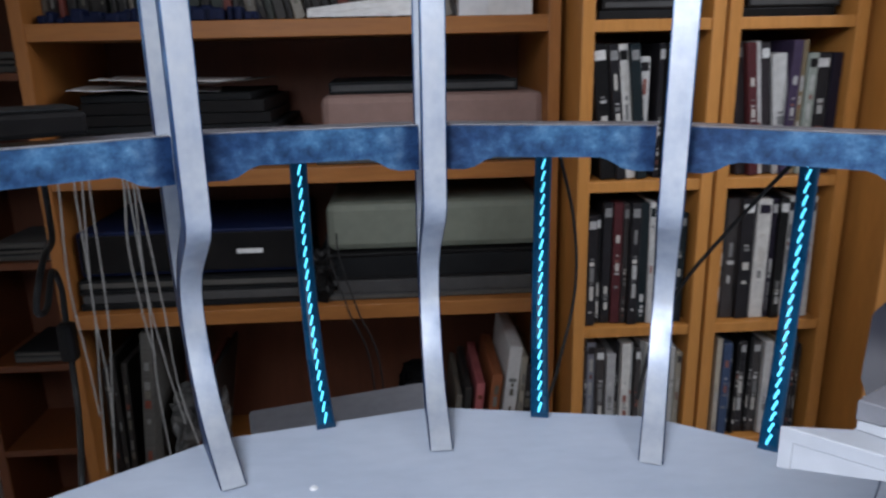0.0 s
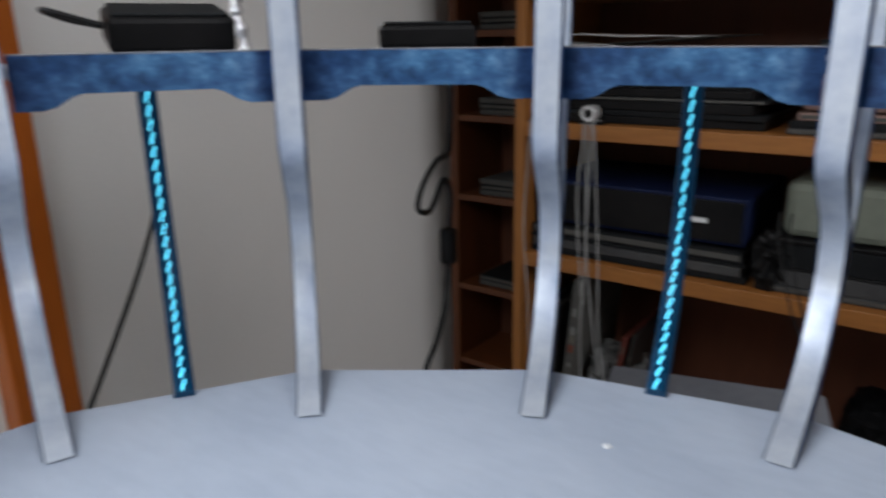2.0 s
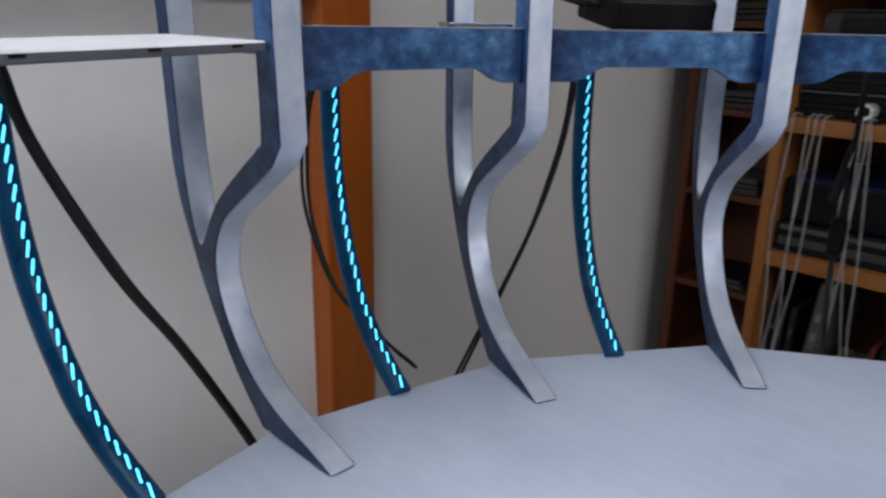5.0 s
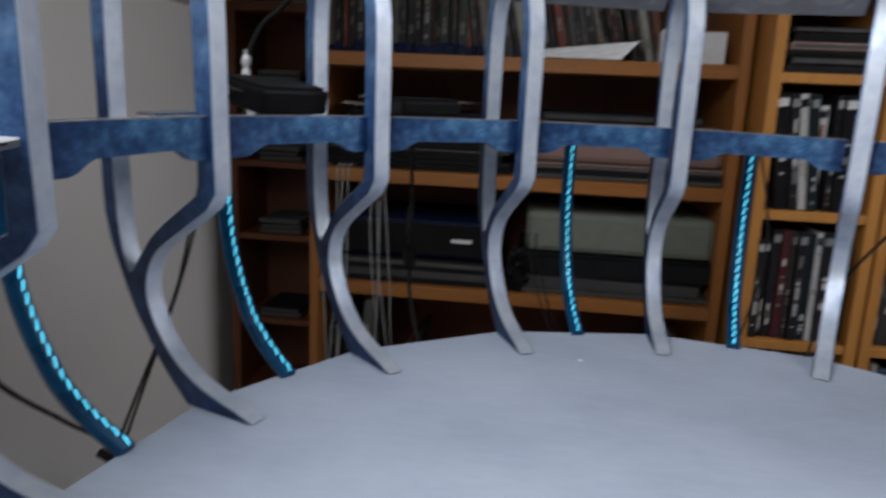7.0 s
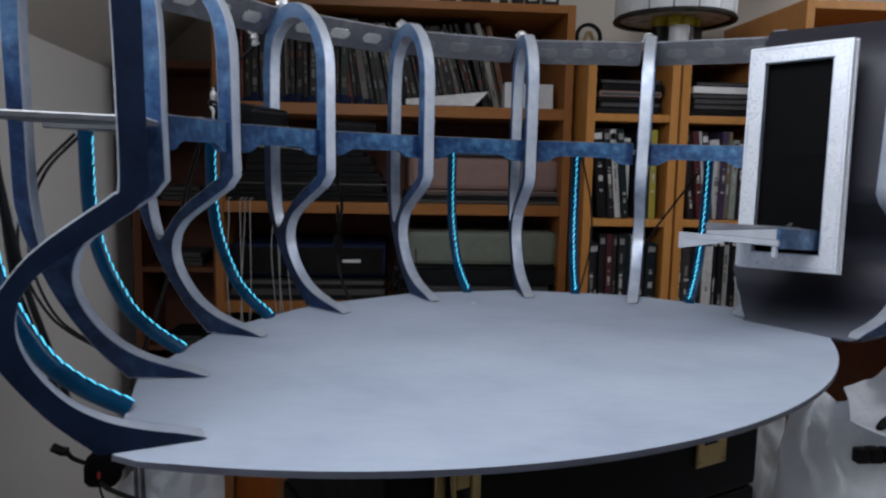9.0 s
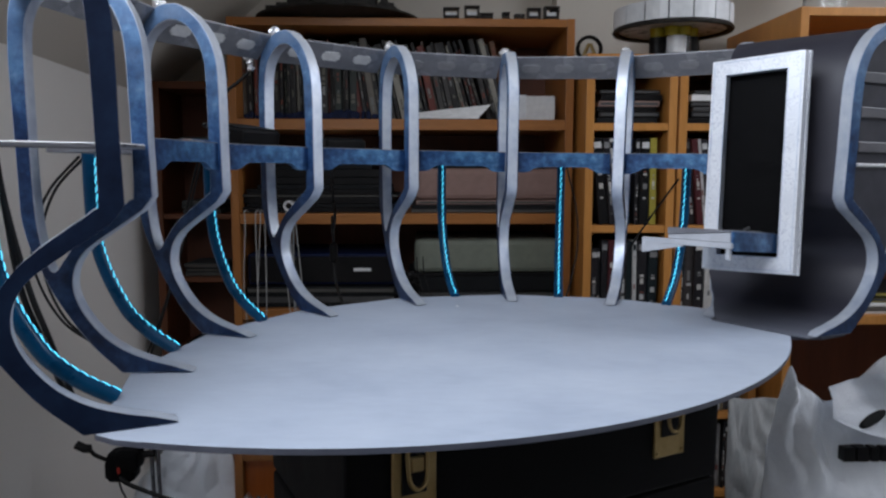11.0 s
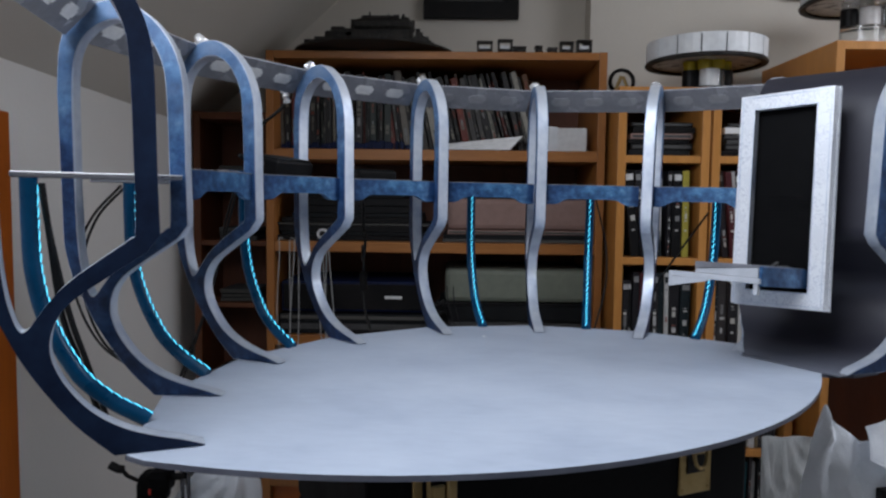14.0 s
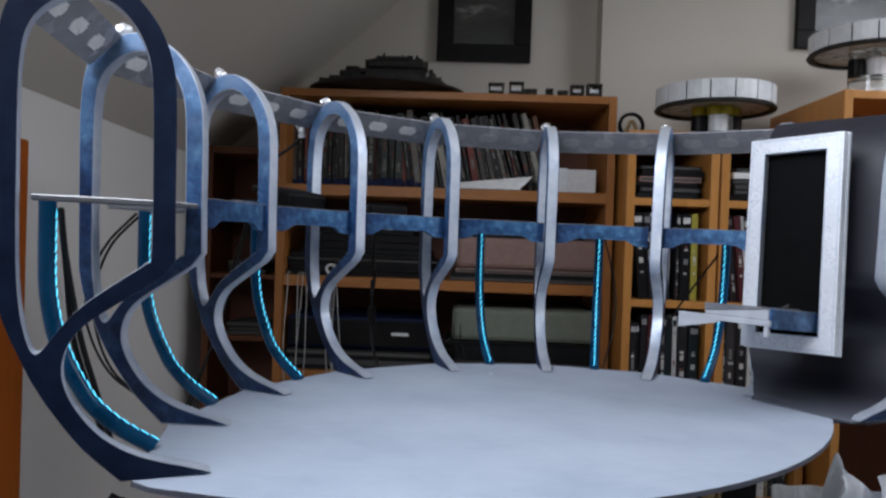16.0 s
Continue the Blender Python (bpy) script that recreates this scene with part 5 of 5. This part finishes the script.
def catch(x):
    c = part("catch", box_bm(x - 0.0205, -0.003, CH - 0.100, x + 0.0205, 0.001, CH - 0.012, 0.001, 1), BRASS, case, "worn brass catch")
    # raised black plate in place of a recess, for the shade in it
    part("catch_recess", box_bm(x - 0.0125, -0.0045, CH - 0.078, x + 0.0105, -0.003, CH - 0.014, 0.0006, 1), BLACK_PLASTIC, c, "black plate standing for the catch's recess")
    bm = tube_bm(spline([(x - 0.0085, -0.006, CH - 0.020), (x - 0.0085, -0.009, CH - 0.058), (x - 0.004, -0.010, CH - 0.070), (x + 0.004, -0.010, CH - 0.070), (x + 0.0085, -0.009, CH - 0.058), (x + 0.0085, -0.006, CH - 0.020)], 5), 0.0020, 8)
    part("catch_loop", bm, BRASS, c, "bent brass loop")
    bm = box_bm(x - 0.0062, -0.0075, CH - 0.038, x + 0.0066, -0.0046, CH - 0.020, 0.001, 1)
    box_bm(x - 0.0062, -0.0095, CH - 0.058, x + 0.0066, -0.0046, CH - 0.044, 0.0015, 1, bm=bm)
    part("catch_lever", bm, BRASS, c)
    for sx in (-0.0165, 0.0165):
        for sz in (-0.095, -0.020):
            bm = lathe_bm([(0, 0), (0.0022, 0), (0.0016, 0.0012), (0, 0.0014)], 8)
            bmesh.ops.rotate(bm, cent=(0, 0, 0), matrix=Matrix.Rotation(radians(90), 3, "X"), verts=bm.verts)
            bmesh.ops.translate(bm, vec=(x + sx, -0.003, CH + sz), verts=bm.verts)
            part("rivet", bm, BRASS, c)


catch(-0.123)
catch(0.164)


def carrier_bag(name, y, depth, base, crest, gathers, seed, label, cat="bag", material=BAG):
    """A stuffed plastic bag: its crest runs through (x, z) points; sharp folds run down from where it is gathered."""
    nu, nv = 64, 40
    pts = spline([(a, 0, b) for a, b in crest], 8)
    bm, o = bmesh.new(), Vector((seed * 7.1, 0, 0))

    def point(u, v, side):
        f = u * (len(pts) - 1)
        i = min(int(f), len(pts) - 2)
        top = pts[i].lerp(pts[i + 1], f - i)
        x, z = base[0] + (base[1] - base[0]) * u, TABLE
        x, z = x + (top.x - x) * v ** 1.5, z + (top.z - z) * v
        full = min(1, 4 * u * (1 - u)) ** 0.45 * (1 - v ** 2.6)
        d = 0.0
        for gx, gz, n, amp in gathers:
            a, r = math.atan2(x - gx, abs(gz - z) + 0.004), math.hypot(x - gx, gz - z)
            w = a * n + 1.2 * noise.noise(Vector((x, side, z)) * 9 + o)
            d += amp * (2 * abs(w - math.floor(w) - 0.5) - 0.5) * min(1, r / 0.05) * max(0, 1 - r / 0.26)
        cell = noise.voronoi(Vector((x * 15, side * 3, z * 10)) + o)[0]
        d += 0.020 * (cell[1] - cell[0] - 0.25) + 0.0012 * noise.noise(Vector((x, side, z)) * 60 + o)
        return Vector((x + 0.3 * d * v, y + side * (depth / 2 * full + 0.002 + d * min(1, 6 * v) * (1 - 0.7 * v ** 6)), max(z, TABLE)))

    sheets = [[[bm.verts.new(point(i / nu, j / nv, s)) for i in range(nu + 1)] for j in range(nv + 1)] for s in (-1, 1)]
    for g in sheets:
        for j in range(nv):
            for i in range(nu):
                bm.faces.new((g[j][i], g[j][i + 1], g[j + 1][i + 1], g[j + 1][i]))
    a, b = sheets
    for j in range(nv):
        for i in (0, nu):
            bm.faces.new((a[j][i], a[j + 1][i], b[j + 1][i], b[j][i]))
    for i in range(nu):
        for j in (0, nv):
            bm.faces.new((a[j][i], a[j][i + 1], b[j][i + 1], b[j][i]))
    bmesh.ops.recalc_face_normals(bm, faces=bm.faces)
    return tagged(smooth(part(name, bm, material), 24), label, cat)


bag = carrier_bag("carrier_bag", -0.60, 0.10, (0.600, 0.97), ((0.612, 1.27), (0.627, 1.34), (0.640, 1.388), (0.656, 1.364), (0.682, 1.343), (0.708, 1.334), (0.745, 1.365), (0.79, 1.405), (0.86, 1.42), (0.94, 1.36)), ((0.640, 1.39, 2.2, 0.022), (0.80, 1.41, 2.6, 0.016)), 2, "stuffed white plastic carrier bag with black printing")
# its handle flap, folded down over the front
bm = bmesh.new()
rows = []
for j in range(13):
    w = j / 12
    row = []
    for i in range(25):
        u = i / 24
        lo = Vector((0.682 + 0.148 * u, 0, 1.323 - 0.074 * u + 0.036 * u * u))
        hi = Vector((0.697 + 0.133 * u, 0, 1.358 + 0.034 * u))
        p = lo.lerp(hi, w)
        p.y = -0.660 + 0.055 * w - 0.006 * math.sin(u * 7 + w * 3) - 0.005 * abs(noise.noise(p * 30)) + 0.012 * (1 - w) * (1 - u)
        row.append(bm.verts.new(p))
    rows.append(row)
for r0, r1 in zip(rows, rows[1:]):
    for i in range(24):
        bm.faces.new((r0[i], r0[i + 1], r1[i + 1], r1[i]))
bmesh.ops.solidify(bm, geom=bm.faces[:], thickness=0.001)
smooth(part("handle_flap", bm, BAG, bag, "white handle flap folded over"), 60)
# dark lens laid on the bag for the slot's shaded inside
bm = lathe_bm([(0, -0.003), (0.8, -0.0025), (1, 0), (0.8, 0.0025), (0, 0.003)], 24)
bmesh.ops.scale(bm, vec=(0.026, 0.0075, 1.0), verts=bm.verts)
bmesh.ops.rotate(bm, cent=(0, 0, 0), matrix=Matrix.Rotation(radians(90), 3, "X") @ Matrix.Rotation(radians(28), 3, "Z"), verts=bm.verts)
hole = part("handle_hole", bm, DARK_SLATE, bag, "dark patch standing for the punched handle slot")
hole.matrix_local = pose(0.742, -0.648, 1.322, -30)
for x, w in ((0.708, 0.017), (0.728, 0.018), (0.750, 0.012), (0.766, 0.016)):
    pb = part("print_bar", box_bm(x, 0.0, 0, x + w, 0.024, 0.021, 0.0004, 1), BLACK_PLASTIC, bag)
    pb.matrix_local = pose(0, -0.640, 1.253, -3)
carrier_bag("carrier_bag", -0.475, 0.06, (-0.43, -0.213), ((-0.400, 1.16), (-0.368, 1.196), (-0.343, 1.226), (-0.31, 1.238), (-0.27, 1.234), (-0.240, 1.205)), ((-0.30, 1.25, 2.0, 0.012), (-0.39, 1.2, 2.4, 0.007)), 3, "crumpled white plastic bag under the model's edge")
carrier_bag("plastic_pack", -0.45, 0.036, (0.617, 0.705), ((0.615, 1.288), (0.628, 1.290), (0.65, 1.288), (0.675, 1.290), (0.704, 1.288)), ((0.65, 1.30, 2.5, 0.005),), 21, "tall crinkled clear plastic packet on the table", "packet", PACKET)
wbx = tagged(empty("wooden_box", pose(-0.226, -0.52, TABLE)), "small open wooden box standing on its side", "box")
for a, b in (((0, 0, 0), (0.014, 0.09, 0.236)), ((0.078, 0, 0), (0.092, 0.09, 0.236)), ((0.014, 0, 0), (0.078, 0.09, 0.012)), ((0.014, 0, 0.214), (0.078, 0.09, 0.236))):
    box("side_board", a, b, WOOD, wbx, 0.001)
box("back_board", (0.014, 0.016, 0.012), (0.078, 0.024, 0.214), DOOR_WOOD, wbx)
lump("cellophane", (-0.226, -0.60, 1.0), (-0.150, -0.525, 1.185), CELLOPHANE, 12, "crumpled shiny clear cellophane before the wooden box", "plastic wrap", crease=0.7)
# clamp stand with a black gadget under the open front
stand = tagged(empty("clamp_stand", pose(-0.355, -0.52, TABLE)), "small chrome rod stand with a black clamp head", "stand")
part("base", lathe_bm([(0, 0), (0.05, 0), (0.05, 0.008), (0.01, 0.012), (0, 0.012)], 24), BLACK_PLASTIC, stand)
for dx in (0, 0.010):
    smooth(part("rod", tube_bm([(dx, 0, 0.01), (dx - 0.003, 0, 0.245)], 0.0034, 10), DARK_CHROME, stand, "dark chrome rod"))
bm = box_bm(-0.070, -0.02, 0.186, -0.026, 0.02, 0.236, 0.009, 2)
box_bm(-0.055, -0.024, 0.205, -0.018, 0.018, 0.240, 0.008, 2, bm=bm)
box_bm(-0.074, -0.016, 0.190, -0.058, 0.016, 0.222, 0.006, 2, bm=bm)
part("clamp_head", bm, BLACK, stand)
part("clamp_arm", tube_bm([(-0.03, 0, 0.225), (0.004, 0, 0.230)], 0.006, 8), BLACK_PLASTIC, stand)
smooth(part("clamp_knob", tube_bm([(-0.122, 0.0, 0.245), (-0.108, 0, 0.238), (-0.100, 0, 0.238)], 0.007, 9), BLACK_PLASTIC, stand))
part("clamp_stalk", tube_bm(spline([(-0.102, 0, 0.238), (-0.094, 0, 0.228), (-0.082, 0, 0.222), (-0.066, 0, 0.216)], 5), 0.0034, 8), BLACK_PLASTIC, stand)
part("red_switch", box_bm(-0.048, -0.027, 0.206, -0.044, -0.023, 0.216, 0.001, 1), RED, stand, "small dull red switch")
cable("cable", [(-0.402, -0.535, 1.200), (-0.392, -0.545, 1.192), (-0.36, -0.55, 1.180), (-0.33, -0.55, 1.168), (-0.308, -0.55, 1.158), (-0.28, -0.56, 1.135), (-0.25, -0.57, 1.08), (-0.24, -0.57, 1.005)], 0.0036, "black cable running from the clamp stand over the bag")
cable("cable", [(-0.408, -0.53, 1.190), (-0.400, -0.54, 1.178), (-0.392, -0.545, 1.167), (-0.390, -0.545, 1.150), (-0.40, -0.545, 1.08), (-0.41, -0.54, 1.005)], 0.0016, "thin black lead hanging from the clamp stand")

# ---------------------------------------------------------------- on top of the bookcases
def drum(x, y, z, label, lift=0.0):
    """A round model: white panelled drum over amber and clear pillars on a black foot."""
    ob = tagged(empty("drum_model", pose(x, y, z + lift)), label, "model")
    R = 0.128
    part("foot_plate", lathe_bm([(0, -lift), (0.056, -lift), (0.058, 0.003 - lift), (0.056, 0.006 - lift), (0, 0.006 - lift)], 32), BLACK_PLASTIC, ob)
    if lift:
        smooth(part("column", lathe_bm([(0, 0.006 - lift), (0.045, 0.006 - lift), (0.045, 0.006), (0, 0.006)], 32), GLASS, ob, "clear round column"))
    for a in (200, 250, 290, 340, 90):
        bm = lathe_bm([(0, 0.044), (0.014, 0.044), (0.016, 0.058), (0.016, 0.0635), (0, 0.0635)], 16)
        bmesh.ops.translate(bm, vec=(0.040 * math.cos(radians(a)), 0.040 * math.sin(radians(a)), 0), verts=bm.verts)
        smooth(part("amber_block", bm, YELLOW if not lift else GLASS, ob, "amber acrylic block" if not lift else "clear block"))
    for px, py, r, mt, lab in ((0.0, -0.030, 0.021, WHITE_PLASTIC, "pale clear cylinder"), (0.038, -0.018, 0.017, BLACK_PLASTIC, ""), (-0.036, -0.012, 0.018, BLACK_PLASTIC, ""), (0.012, 0.026, 0.02, BLACK_PLASTIC, ""), (0.020, -0.036, 0.010, GLASS, "clear cylinder")):
        bm = lathe_bm([(0, 0.006), (r, 0.006), (r, 0.044), (0, 0.044)], 18)
        bmesh.ops.translate(bm, vec=(px, py, 0), verts=bm.verts)
        smooth(part("pillar", bm, mt, ob, lab))
    smooth(part("rim", lathe_bm([(R - 0.012, 0.0575), (R + 0.001, 0.0565), (R + 0.003, 0.060), (R - 0.002, 0.066), (R - 0.010, 0.064)], 48), CHARCOAL_MODEL, ob, "dark rim under the drum"), 50)
    smooth(part("inner_dish", lathe_bm([(0.0, 0.064), (0.056, 0.0645), (R - 0.013, 0.062), (R - 0.011, 0.066), (0.06, 0.072), (0, 0.072)], 40), DISH, ob, "clear mottled underside"), 50)
    part("drum_lid", lathe_bm([(0, 0.108), (R - 0.004, 0.104), (R - 0.004, 0.107), (0, 0.111)], 48), WHITE_PLASTIC, ob)
    n = 16
    for i in range(n):
        a0, a1 = math.tau * i / n + 0.012, math.tau * (i + 1) / n - 0.012
        bm = bmesh.new()
        prof = ((R - 0.003, 0.066), (R, 0.066), (R, 0.106), (R - 0.003, 0.106))
        cols = [[bm.verts.new((r * math.cos(a), r * math.sin(a), zz)) for r, zz in prof] for a in (a0 + (a1 - a0) * j / 3 for j in range(4))]
        for c0, c1 in zip(cols, cols[1:]):
            for j in range(4):
                bm.faces.new((c0[j], c1[j], c1[(j + 1) % 4], c0[(j + 1) % 4]))
        bm.faces.new(cols[0])
        bm.faces.new(cols[-1])
        part("drum_panel", bm, WHITE_PLASTIC, ob)
    smooth(part("drum_core", lathe_bm([(R - 0.006, 0.067), (R - 0.0045, 0.067), (R - 0.0045, 0.105), (R - 0.006, 0.105)], 48), GREY_PAPER, ob))
    return ob


drum(0.640, -0.02, 1.934, "white panelled drum model on amber and clear pillars")
drum(0.994, 0.0, 2.02, "white panelled drum model on the tall cupboard bookcase", 0.054)

clock = tagged(empty("round_ornament", pose(0.473, 0.06, 1.934)), "small black round ornament with gold struts", "ornament")
bm = lathe_bm([(0.024, -0.006), (0.030, -0.006), (0.032, 0), (0.030, 0.006), (0.024, 0.006), (0.024, -0.006)], 28)
bmesh.ops.rotate(bm, cent=(0, 0, 0), matrix=Matrix.Rotation(radians(90), 3, "X"), verts=bm.verts)
bmesh.ops.translate(bm, vec=(0, 0, 0.034), verts=bm.verts)
smooth(part("ring", bm, BLACK_PLASTIC, clock))
for sx in (-1, 1):
    part("strut", tube_bm([(sx * 0.020, -0.004, 0.003), (sx * 0.002, -0.004, 0.046)], 0.0042, 8), BRASS, clock, "gold strut")
bm = lathe_bm([(0, 0), (0.02, 0), (0.022, 0.002), (0.02, 0.004), (0, 0.004)], 20)
part("foot", bm, BLACK_PLASTIC, clock)

saucer = tagged(empty("saucer_model", pose(-0.1153, 0.102, 2.020)), "dark charcoal saucer-shaped spacecraft model on the bookcase", "model")
bm = lathe_bm([(0, 0.0), (0.10, 0.0), (0.13, 0.004), (0.19, 0.012), (0.192, 0.016), (0.13, 0.030), (0.08, 0.040), (0, 0.044)], 48)
smooth(part("hull", bm, CHARCOAL_MODEL, saucer), 30)
bm = bmesh.new()
rs = random.Random(8)
for i in range(90):
    a, r = rs.uniform(0, math.tau), rs.uniform(0.03, 0.165)
    s = rs.uniform(0.004, 0.014)
    zb = 0.043 - 0.16 * max(0, r - 0.06)
    box_bm(r * math.cos(a) - s, r * math.sin(a) - s * 0.7, zb - 0.008, r * math.cos(a) + s, r * math.sin(a) + s * 0.7, zb + rs.uniform(0.002, 0.009), bm=bm)
for i in range(70):
    px, py, s_ = rs.uniform(-0.115, 0.115), rs.uniform(-0.03, 0.03), rs.uniform(0.002, 0.006)
    zb = 0.060 if abs(px - 0.02) > 0.075 else 0.098
    box_bm(px - s_, py - s_, zb - 0.030, px + s_, py + s_, zb + rs.uniform(-0.006, 0.010), bm=bm)
tagged(part("surface_detail", bm, CHARCOAL_MODEL, saucer), kind="stuff")
bm = box_bm(-0.075, -0.03, 0.044, 0.09, 0.04, 0.072, 0.004, 1)
box_bm(-0.03, -0.025, 0.072, 0.06, 0.03, 0.084, 0.003, 1, bm=bm)
part("superstructure", bm, CHARCOAL_MODEL, saucer)
bm = box_bm(-0.052, -0.035, 0.070, 0.092, 0.035, 0.092, 0.006, 1)
box_bm(-0.030, -0.030, 0.092, 0.060, 0.028, 0.102, 0.003, 1, bm=bm)
part("bridge", bm, CHARCOAL_MODEL, saucer)
bm = box_bm(-0.118, -0.03, 0.036, -0.05, 0.03, 0.066, 0.004, 1)
box_bm(-0.105, -0.02, 0.066, -0.07, 0.02, 0.078, 0.003, 1, bm=bm)
part("forward_block", bm, CHARCOAL_MODEL, saucer)
for px, pz in ((-0.015, 0.116), (0.03, 0.112), (0.075, 0.104)):
    part("mast", tube_bm([(px, 0, 0.09), (px + 0.002, 0, pz)], 0.0022, 6), CHARCOAL_MODEL, saucer)
part("gun_barrel", tube_bm([(-0.075, -0.01, 0.06), (-0.105, -0.015, 0.064)], 0.004, 8), CHARCOAL_MODEL, saucer)

tray = tagged(part("display_tray", box_bm(0.0958, 0.032, 2.0205, 0.4047, 0.112, 2.028, 0.001, 1), DARK_SLATE), "low dark display tray holding small model wagons", "tray")
for i, (x, w, h) in enumerate(((0.115, 0.036, 0.03), (0.165, 0.034, 0.034), (0.20, 0.03, 0.018), (0.247, 0.016, 0.02), (0.28, 0.022, 0.016), (0.315, 0.03, 0.03), (0.358, 0.034, 0.034))):
    wg = tagged(empty("model_wagon", pose(0.0382 + 0.9594 * x, 0.057, 2.0282)), "tiny dark model wagon with pale window", "model", group="model wagons")
    box("wagon_body", (-w / 2, -0.012, 0.005), (w / 2, 0.012, 0.012), CHARCOAL_MODEL, wg, 0.001)
    for px in (-w / 2 + 0.002, w / 2 - 0.002):
        box("wagon_post", (px - 0.002, -0.011, 0.012), (px + 0.002, 0.011, h - 0.004), CHARCOAL_MODEL, wg)
    box("wagon_window", (-w / 2 + 0.006, -0.006, 0.012), (w / 2 - 0.006, -0.004, h * 0.62), WHITE_PLASTIC, wg)
    box("wagon_roof", (-w / 2 - 0.001, -0.012, h - 0.004), (w / 2 + 0.001, 0.012, h), CHARCOAL_MODEL, wg, 0.001)
    for px in (-w / 3, w / 3):
        bm = lathe_bm([(0, -0.013), (0.004, -0.013), (0.004, 0.013), (0, 0.013)], 12)
        bmesh.ops.rotate(bm, cent=(0, 0, 0), matrix=Matrix.Rotation(radians(90), 3, "X"), verts=bm.verts)
        bmesh.ops.translate(bm, vec=(px, 0, 0.004), verts=bm.verts)
        part("wheel", bm, BLACK_PLASTIC, wg)
tagged(part("small_dark_box", box_bm(0.3855, 0.077, 2.0285, 0.4047, 0.107, 2.068, 0.001, 1), CHARCOAL_MODEL), "small dark upright box on the display tray", "box")


def picture(x0, x1, z0, z1, y, label):
    ob = tagged(empty("framed_picture", pose((x0 + x1) / 2, y, (z0 + z1) / 2)), label, "picture")
    w, h, f = (x1 - x0) / 2, (z1 - z0) / 2, 0.045
    for a in ((-w, -h, w, -h + f), (-w, h - f, w, h), (-w, -h + f, -w + f, h - f), (w - f, -h + f, w, h - f)):
        box("frame_bar", (a[0], -0.02, a[1]), (a[2], 0, a[3]), BLACK_PLASTIC, ob, 0.0015)
    m, nt, b = nodes_of("grey_landscape_print")
    n1 = noise_node(nt, 7, (1, 1, 3), 5)
    tc, sep, add = (nt.nodes.new(k) for k in ("ShaderNodeTexCoord", "ShaderNodeSeparateXYZ", "ShaderNodeMath"))
    nt.links.new(tc.outputs["Object"], sep.inputs["Vector"])
    add.operation = "MULTIPLY_ADD"
    nt.links.new(sep.outputs["Z"], add.inputs[0])
    add.inputs[1].default_value = 3.0
    nt.links.new(n1, add.inputs[2])
    nt.links.new(ramp_node(nt, add.outputs[0], [(0.30, (0.030, 0.032, 0.028)), (0.52, (0.060, 0.064, 0.056)), (0.60, (0.20, 0.20, 0.19)), (0.85, (0.30, 0.30, 0.29))]), b.inputs["Base Color"])
    b.inputs["Roughness"].default_value = 0.25
    part("print", box_bm(-w + f, -0.006, -h + f, w - f, -0.002, h - f), m, ob, "grey landscape photograph")
    return ob


picture(-0.008, 0.246, 2.168, 2.48, BY, "black framed grey landscape photograph on the end wall")
picture(0.92, 1.24, 2.205, 2.5, 0.225, "black framed grey photograph above the cupboard bookcase")

# things on the deep bookcase's shelf
flat_pack("paper_stack", "stack of white and grey papers on the shelf", "paper", 1.155, -0.04, 1.3755, 0.29, 0.2, 0.022, PAPER, 2, DIM_PAPER)
flat_pack("magazine", "olive yellow magazine lying on the papers", "book", 1.175, -0.04, 1.3985, 0.26, 0.19, 0.012, OLIVE, -3, DIM_PAPER)
flat_pack("magazine", "dark magazine lying on the papers", "book", 1.185, -0.04, 1.411, 0.25, 0.18, 0.012, DARK_SLATE, 3, OLIVE)
